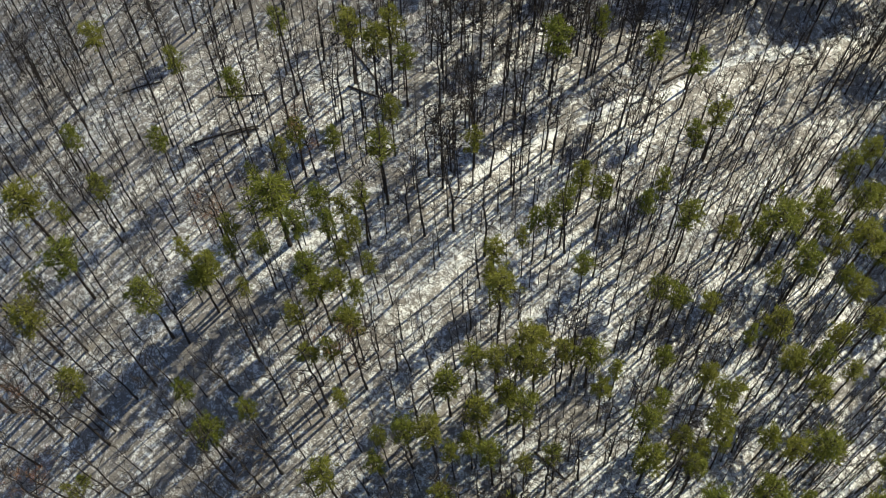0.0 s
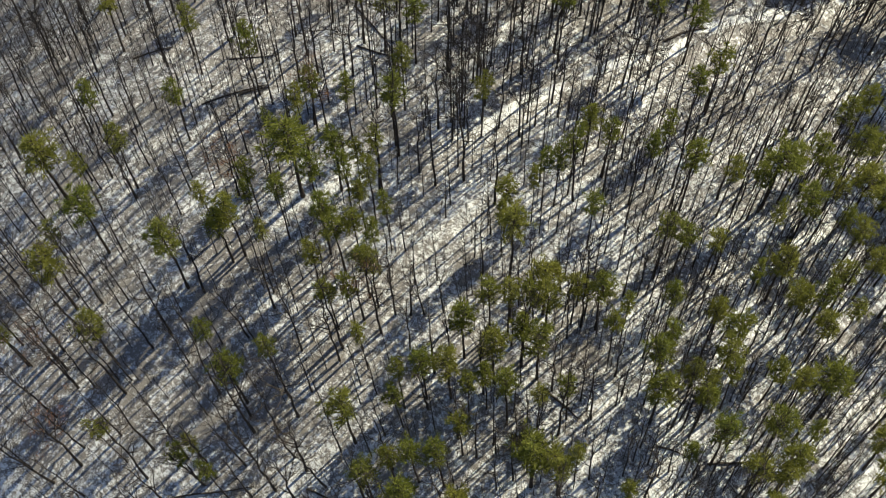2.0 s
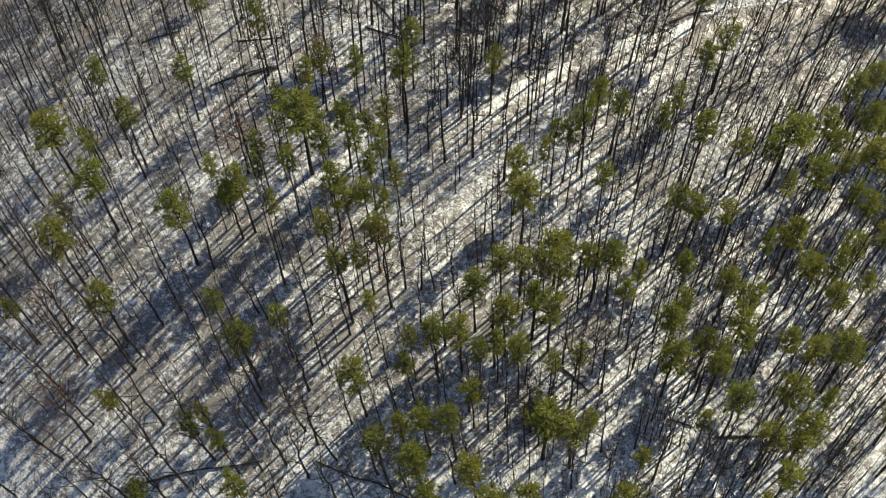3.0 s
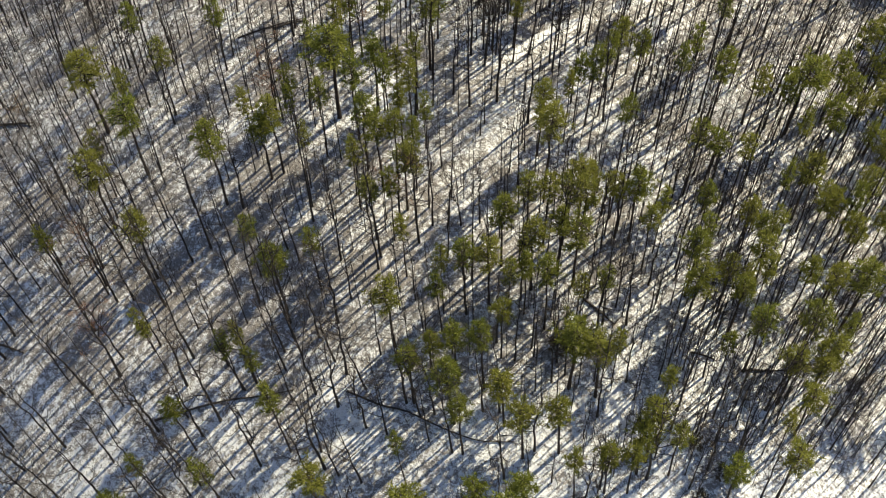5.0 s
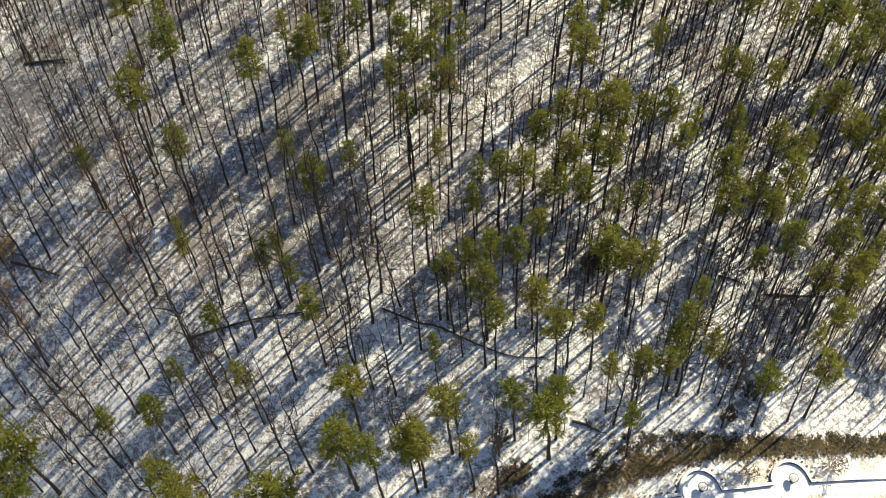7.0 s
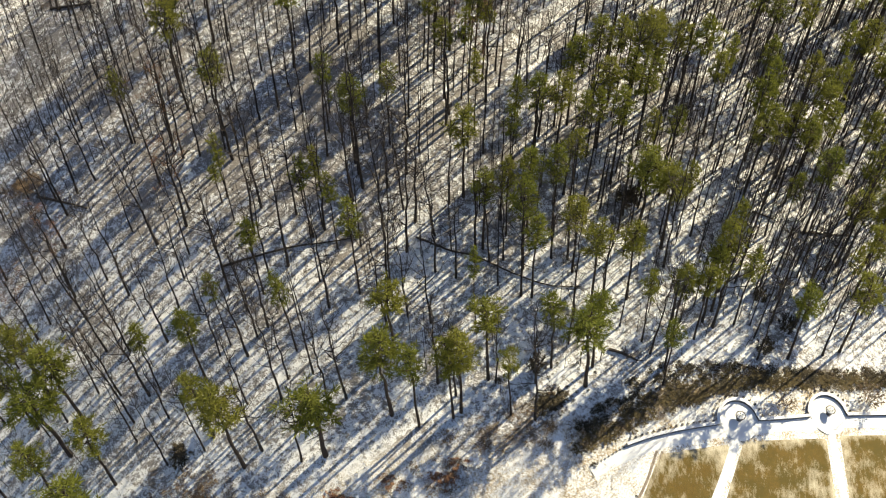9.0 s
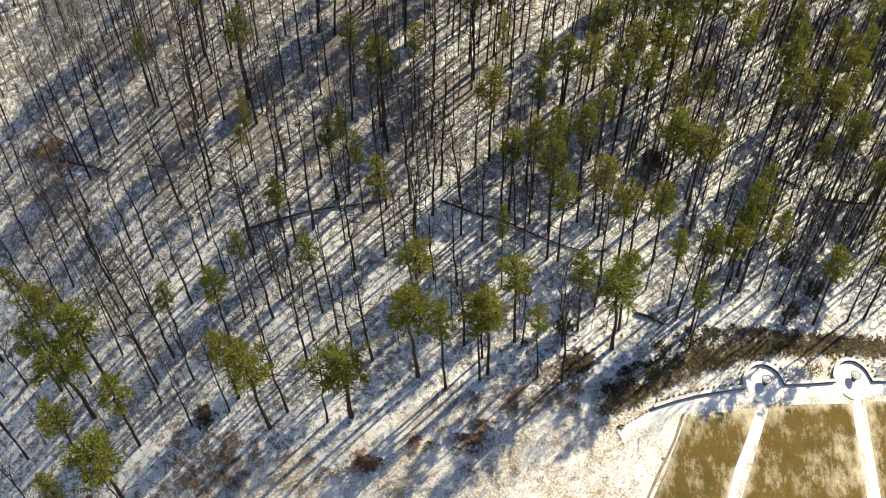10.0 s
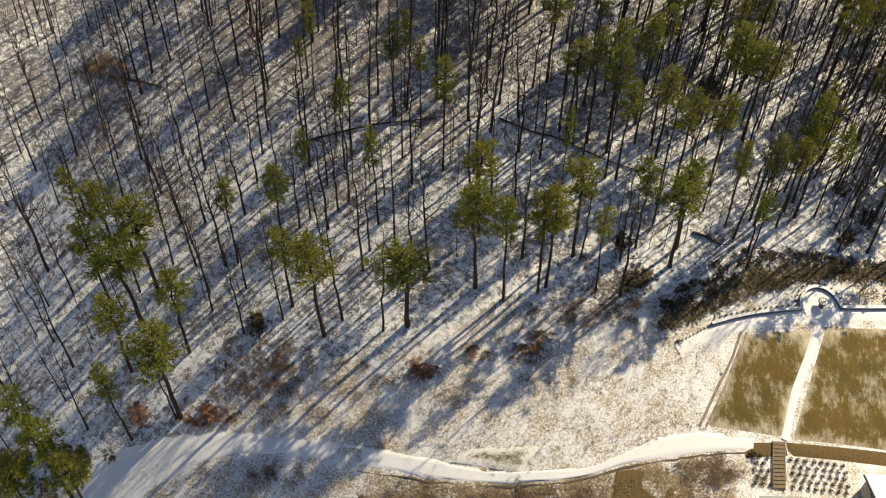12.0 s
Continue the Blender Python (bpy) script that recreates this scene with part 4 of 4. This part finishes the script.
fallen_log([(-17.3, 71.9), (-13, 73.2), (-8.4, 74.1)], 0.14, "slender fallen trunk on shaded snow")


def brush_arrays(seed, twig_count, leafy):
    """A low thicket one metre in radius: arching twigs with small leaves."""
    rnd = random.Random(seed)
    s, l = Soup(), Soup()
    for k in range(twig_count):
        w, r = rnd.uniform(0, 6.28), rnd.uniform(0, 0.55)
        p = Vector((math.cos(w) * r, math.sin(w) * r, -0.05))
        d = Vector((math.cos(w) * rnd.uniform(0.1, 0.9), math.sin(w) * rnd.uniform(0.1, 0.9), 1)).normalized()
        length = rnd.uniform(0.5, 1.1)
        mid = p + d * length * 0.55
        end = mid + (d + Vector((math.cos(w), math.sin(w), -0.5)) * 0.5).normalized() * length * 0.45
        s.tube([p, mid, end], [0.018, 0.014, 0.006], 3)
        for u in range(leafy):
            q = mid.lerp(end, rnd.random()) + dome_dir(rnd, -0.5) * 0.1
            l.blade(q, dome_dir(rnd, -0.2), rnd.uniform(0.09, 0.2), rnd.uniform(0.07, 0.14))
    return s, l


def thicket(x, y, r, h, kind, label, name="", category="shrub", group="brush by the meadow"):
    name = name or {"bramble": "bramble", "rust": "rust_shrub", "evergreen": "shrub", "olive": "bramble"}[kind]

    def build():
        s, l = brush_arrays({"bramble": 3, "rust": 4, "evergreen": 5, "olive": 6}[kind], 34, {"bramble": 5, "rust": 14, "evergreen": 24, "olive": 15}[kind])
        ob = tagged(new(name), label, category, group)
        tagged(part("twig_mass", s.mesh("twig_mass", M_TWIG if kind == "evergreen" else M_BRAMBLE), ob), kind="stuff")
        part("foliage", l.mesh("foliage", {"bramble": M_BRAMBLE, "rust": M_RUST, "evergreen": M_EVERGREEN, "olive": M_OLIVE}[kind]), ob)
        return ob

    m = pose(x, y, ground_z(x, y), 0, 0, (x * 97 + y * 31) % 360) @ Matrix.Diagonal((r, r, h, 1))
    ob = planter.put((kind, name, group), build, m, label)
    return ob


rnd = random.Random(21)
for k in range(290):
    x, up = 17.8 + 44 * (k + rnd.random()) / 290, (k * 0.618 + rnd.uniform(-0.08, 0.08)) % 1
    y = along(HEDGE_LOW, x) + (along(HEDGE_TOP, x) - along(HEDGE_LOW, x)) * up * 1.12
    low = up < 0.66
    thicket(x, y, rnd.uniform(0.65, 1.15) if low else rnd.uniform(0.45, 0.9), rnd.uniform(0.3, 0.6), "olive" if low and rnd.random() < 0.72 else "bramble" if rnd.random() < 0.3 else "evergreen",
            "tan and olive bramble thicket on the garden bank" if low else "dark dense shrub on the snowy garden bank", name="hedge_shrub", group="thicket above the garden")
for cx, cy, wx, wy, n, kind, label in (
        (-24.5, -7.4, 5.6, 3.6, 70, "bramble", "brown bramble clump in the frosted meadow"),
        (-30.5, -11.3, 2.6, 0.8, 10, "rust", "reddish-brown shrub beside the driveway"),
        (-8.0, -7.3, 1.2, 0.9, 6, "rust", "rust-red shrub standing in the frosted meadow"),
        (-14, -9.5, 4.5, 2.2, 14, "bramble", "brown bramble in the blue shade of trees"),
        (2.5, -6.5, 3.5, 3.0, 18, "bramble", "low brown bramble on the meadow slope"),
        (-24.0, -18.0, 7.0, 1.2, 10, "bramble", "dry brown brush below the driveway"),
        (-6, -21.5, 8.0, 1.3, 30, "bramble", "dry brown brush beneath the driveway edge"),
        (-26.2, -1.5, 1.0, 0.8, 4, "evergreen", "dark low shrub at the foot of a tree"),
        (-50, -14.5, 6.0, 2.5, 30, "evergreen", "dark shrub at the edge of woods"),
        (14.6, 3.0, 1.2, 1.6, 5, "evergreen", "dark shrub on the snowy slope"),
        (7, -1.5, 5.0, 1.6, 14, "bramble", "thin brown brush on the shaded snow"),
        (22.3, -18.2, 4.0, 2.0, 26, "bramble", "dry brown brush below the garden walk"),
        (6, -21.3, 5.0, 1.2, 26, "bramble", "dry tan brush below the driveway bend"),
        (-51.0, 34.4, 2.8, 1.8, 34, "bramble", "bare brown branches of an uprooted tree top"),
        (12.5, 0.6, 6.0, 2.2, 26, "bramble", "thin brown weeds on the shaded snowy slope"),
        (2.3, -5.4, 4.0, 1.2, 7, "rust", "low rust-red weeds at the meadow edge"),
        (-38.5, -10.5, 1.6, 1.0, 6, "rust", "reddish-brown shrub under the wood edge"),
        (-50.0, 66.5, 4.5, 2.0, 14, "bramble", "brown brush heap beside a fallen trunk")):
    for k in range(n):
        thicket(rnd.gauss(cx, wx * 0.55), rnd.gauss(cy, wy * 0.55), rnd.uniform(0.6, 1.3), rnd.uniform(0.3, 0.75), kind, label)


for k in range(46):
    x, y = rnd.gauss(16.5, 3.6), rnd.gauss(3.2, 1.9)
    thicket(x, y, rnd.uniform(0.22, 0.55), rnd.uniform(0.3, 0.6), "evergreen", "small dark shrub on the shaded snowy slope", group="shrubs on the shaded slope")


def grass_stuff():
    """Frosted straw tufts over the meadow."""
    rnd = random.Random(8)
    s = Soup()
    for k in range(9000):
        x, y = rnd.uniform(-40, 25), rnd.uniform(-27, 2)
        edge = along(WOOD_EDGE, x) - 3
        drive = along([(-46, -14.6), (-33.7, -13), (-21, -14.5), (-7.4, -17), (0, -18), (12, -16.8), (21, -13.7), (27, -14)], x)
        if y > edge + rnd.gauss(0, 1.2) or drive - 2.6 < y < drive + 0.3 or (x > 19 and y > -4.5 - (x - 19) * -0.5):
            continue
        if x > 21.5 and y > -13:
            continue
        z = ground_z(x, y)
        for b in range(4):
            d = dome_dir(rnd, 0.35)
            s.blade(Vector((x + rnd.uniform(-.15, .15), y + rnd.uniform(-.15, .15), z)), d, rnd.uniform(0.18, 0.5), rnd.uniform(0.03, 0.07))
    for k in range(170):
        x, y = rnd.gauss(1.0, 1.5), rnd.gauss(-17.3, 0.75)
        for b in range(4):
            s.blade(draped(x + rnd.uniform(-.15, .15), y + rnd.uniform(-.15, .15), 0.06), dome_dir(rnd, 0.2), rnd.uniform(0.2, 0.5), rnd.uniform(0.03, 0.07))
    tagged(new("meadow_grass", s.mesh("meadow_grass", M_STRAWBLADE)), "frosted straw-coloured meadow grass tufts on snow", "grass", kind="stuff")


grass_stuff()


# ---------------------------------------------------------------- garden wall and bays
def arc(cx, cy, r, a0, a1, n):
    return [(cx + r * math.cos(radians(a0 + (a1 - a0) * i / n)), cy + r * math.sin(radians(a0 + (a1 - a0) * i / n))) for i in range(n + 1)]


WALL = [p[:2] for p in spline([(23.1, -1.75), (25.8, -0.72), (29.0, 0.25), (33.6, 1.36)], 0.6)]
WALL += arc(35.95, 1.85, 2.4, 190, 10, 16) + [(41.4, 2.78)] + arc(46.85, 3.85, 2.4, 190, 10, 16) + [(55, 5.3), (66, 7.2)]
wall = tagged(new("garden_wall"), "low curved stone garden wall with snow on top", "wall", kind="structure")


def wall_run(line, half, z0, z1, material, name, parent):
    s = Soup()
    pts = [Vector((*p, 0)) for p in line]
    for i, p in enumerate(pts):
        d = (pts[min(i + 1, len(pts) - 1)] - pts[max(i - 1, 0)]).normalized()
        o = Vector((-d.y, d.x, 0)) * half
        g = ground_z(p.x, p.y)
        s.v += [Vector((p.x - o.x, p.y - o.y, g + z0)), Vector((p.x + o.x, p.y + o.y, g + z0)), Vector((p.x + o.x * 0.9, p.y + o.y * 0.9, g + z1)), Vector((p.x - o.x * 0.9, p.y - o.y * 0.9, g + z1))]
    for i in range(len(pts) - 1):
        for a, b in ((0, 1), (1, 2), (2, 3), (3, 0)):
            s.f.append((i * 4 + a, i * 4 + 4 + a, i * 4 + 4 + b, i * 4 + b))
    s.f += [(0, 1, 2, 3), tuple(len(s.v) - 4 + c for c in (3, 2, 1, 0))]
    return part(name, s.mesh(name, material), parent)


wall_run(WALL, 0.15, -0.3, 0.40, M_STONE, "stonework", wall)
wall_run(WALL, 0.185, 0.40, 0.47, M_CAP, "snow_cap", wall)


def disc_floor(cx, cy):
    s = Soup()
    s.v.append(draped(cx, cy, 0.13))
    for ring, r in ((1, 1.2), (2, 2.2)):
        for i in range(28):
            w = 2 * math.pi * i / 28
            s.v.append(draped(cx + r * math.cos(w), cy + r * math.sin(w), 0.13 - 0.03 * (ring == 2)))
    for i in range(28):
        j = (i + 1) % 28
        s.f += [(0, 1 + i, 1 + j), (1 + i, 29 + i, 29 + j, 1 + j)]
    tagged(new("bay_floor", s.mesh("bay_floor", M_PATH, True)), "round snow-covered floor of a garden bay", "pavement", kind="structure")


def lathe(profile, n=20):
    s = Soup()
    for r, z in profile:
        for i in range(n):
            w = 2 * math.pi * i / n
            s.v.append(Vector((r * math.cos(w), r * math.sin(w), z)))
    for k in range(len(profile) - 1):
        for i in range(n):
            j = (i + 1) % n
            s.f.append((k * n + i, k * n + j, (k + 1) * n + j, (k + 1) * n + i))
    s.f.append(tuple(len(s.v) - n + i for i in range(n)))
    return s


def urn(x, y):
    ob = tagged(new("garden_urn"), "round stone garden urn with snow and dead stems", "urn", "urns in the garden bays")
    ob.matrix_basis = pose(x, y, ground_z(x, y) + 0.10)
    part("pedestal", lathe([(0.34, 0), (0.34, 0.12), (0.2, 0.18), (0.17, 0.5), (0.24, 0.56)]).mesh("pedestal", M_STONE), ob)
    part("bowl", lathe([(0.18, 0.56), (0.42, 0.68), (0.56, 0.86), (0.58, 0.92), (0.50, 0.92)]).mesh("bowl", M_STONE, True), ob)
    part("snow", lathe([(0.50, 0.90), (0.34, 0.98), (0.1, 1.02)]).mesh("snow", M_CAP, True), ob)
    s, l = brush_arrays(33, 30, 8)
    part("dead_plant", s.mesh("dead_plant", M_TWIG), ob, "dead brown stems", pose(0, 0, 0.95) @ Matrix.Diagonal((0.6, 0.6, 0.6, 1)))


for cx, cy in ((35.95, 1.85), (46.85, 3.85)):
    disc_floor(cx, cy)
    urn(cx + 0.05, cy + 0.25)

for k in range(9):
    x = 19.4 + k * 0.42
    thicket(x, -4.15 + (x - 19.4) * 0.62 + 0.05, 0.34, 0.45, "evergreen", "small clipped evergreen shrub edging the walk", name="edging_shrub", group="edging shrubs")
for k in range(14):
    x = 23.5 + k * 0.66
    y = along([(23.1, -1.75), (25.8, -0.72), (29.0, 0.25), (33.6, 1.36)], x) + 0.55
    thicket(x, y, 0.38, 0.5, "evergreen", "small dark shrub behind the garden wall", name="edging_shrub", group="edging shrubs")
for cx, cy in ((35.95, 1.85), (46.85, 3.85)):
    for k in range(13):
        w = radians(186 - k * 14)
        thicket(cx + 2.95 * math.cos(w), cy + 2.95 * math.sin(w), 0.46, 0.7, "evergreen", "small dark shrub round the garden bay", name="edging_shrub", group="edging shrubs")
for x, y, r, h in ((39.8, 16.8, 1.1, 1.8), (39.6, 10.5, 1.0, 1.4), (42.6, 13.5, 1.0, 1.6), (13.3, 6.0, 1.0, 2.0), (24.0, 26.6, 1.2, 1.7), (25.2, 27.2, 0.9, 1.2)):
    thicket(x, y, r, h, "evergreen", "dark evergreen bush on the snow among trees", name="evergreen_bush", group="bushes at the edge of woods")
thicket(41.6, 4.3, 1.3, 1.9, "bramble", "round leafless bush behind the garden wall", group="bushes behind the wall")
thicket(52.0, 6.3, 1.3, 1.9, "bramble", "round leafless bush behind the garden wall", group="bushes behind the wall")
for x, y, r in ((23.9, -7.2, 0.16), (28.7, -5.1, 0.2), (40.8, -1.3, 0.2), (39.5, -10.3, 0.35), (33.5, -0.9, 0.22)):
    thicket(x, y, r, r * 1.2, "evergreen", "small dark plant on the brown lawn", group="plants on the lawn")


# ---------------------------------------------------------------- steps, terrace and house
def garden_steps():
    ob = tagged(new("garden_steps"), "weathered timber garden steps descending between planted beds", "steps")
    for k in range(12):
        y = -14.0 - k * 0.42
        x = 29.65 - k * 0.035
        z = ground_z(x, y) + 0.10
        s = Soup()
        s.box(x - 0.6, y - 0.36, z - 0.25, x + 0.6, y, z + 0.06)
        part("tread", s.mesh("tread", M_WOOD), ob)
    for side in (-0.66, 0.66):
        s = Soup()
        a, b = draped(29.65 + side, -14.0, 0.15), draped(29.2 + side, -19.1, 0.15)
        s.tube([a, a.lerp(b, 0.5), b], [0.08, 0.08, 0.08], 6)
        part("side_rail", s.mesh("side_rail", M_WOOD), ob)


garden_steps()
for row in range(5):
    for col in range(13):
        x, y = 26.7 + col * 0.82 + (row % 2) * 0.3, -15.8 - row * 0.72
        if 28.6 < x < 30.6 or x > 36.9:
            continue
        thicket(x + 0.07 * math.sin(col * 5 + row), y, 0.50, 0.6, "evergreen", "small dark shrub in a snowy terrace row", name="terrace_shrub", group="terrace shrubs")


def house():
    ob = tagged(new("house"), "pale-sided house with a snow-covered gable roof", "house")
    x0, x1, y0, y1 = 37.8, 52.0, -27.0, -17.6
    g = ground_z(38, -18) - 0.6
    s = Soup()
    s.box(x0 + 0.4, y0 + 0.4, g - 1, x1 - 0.4, y1 - 0.4, g + 3.0)
    part("wall", s.mesh("wall", M_SIDING), ob)
    r, ym = Soup(), (y0 + y1) / 2
    for lift, mat, nm, grow in ((3.0, M_WOOD, "roof", 0.0), (3.22, M_CAP, "roof_snow", -0.05)):
        r = Soup()
        prof = [(y0 - grow, 0.0), (ym, 2.3), (y1 + grow, 0.0), (y1 + grow, 0.2), (ym, 2.52), (y0 - grow, 0.2)]
        for x in (x0 - grow, x1 + grow):
            r.v += [Vector((x, y, g + lift + z)) for y, z in prof]
        for i in range(6):
            j = (i + 1) % 6
            r.f.append((i, j, j + 6, i + 6))
        r.f += [(5, 4, 1, 0), (4, 3, 2, 1), (6, 7, 10, 11), (7, 8, 9, 10)]
        part(nm, r.mesh(nm, mat), ob, "thick smooth snow" if nm == "roof_snow" else "")
    for k in range(4):
        w = Soup()
        cx = x0 + 2.2 + k * 3.1
        w.box(cx - 0.55, y1 - 0.42, g + 0.9, cx + 0.55, y1 - 0.34, g + 2.3)
        win = part("window", w.mesh("window", M_CAP), ob)
        p = Soup()
        p.box(cx - 0.45, y1 - 0.345, g + 1.0, cx + 0.45, y1 - 0.325, g + 2.2)
        part("pane", p.mesh("pane", M_GLASS), win)


house()


def porch():
    ob = tagged(new("porch"), "low porch with a pale metal roof at the foot of steps", "porch")
    x0, x1, y0, y1 = 26.4, 37.0, -24.0, -20.9
    g = ground_z(31, -21)
    r = Soup()
    r.v += [Vector(c) for c in ((x0, y0, g + 2.1), (x1, y0, g + 2.1), (x1, y1, g + 2.7), (x0, y1, g + 2.7), (x0, y0, g + 2.25), (x1, y0, g + 2.25), (x1, y1, g + 2.85), (x0, y1, g + 2.85))]
    for q in ((0, 3, 2, 1), (4, 5, 6, 7), (0, 1, 5, 4), (1, 2, 6, 5), (2, 3, 7, 6), (3, 0, 4, 7)):
        r.f.append(q)
    part("roof", r.mesh("roof", M_METAL), ob)
    for x in (x0 + 0.3, (x0 + x1) / 2, x1 - 0.3):
        for y, top in ((y0 + 0.2, 2.14), (y1 - 0.2, 2.66)):
            p = Soup()
            p.box(x - 0.07, y - 0.07, g - 0.6, x + 0.07, y + 0.07, g + top)
            part("post", p.mesh("post", M_WOOD), ob)


porch()
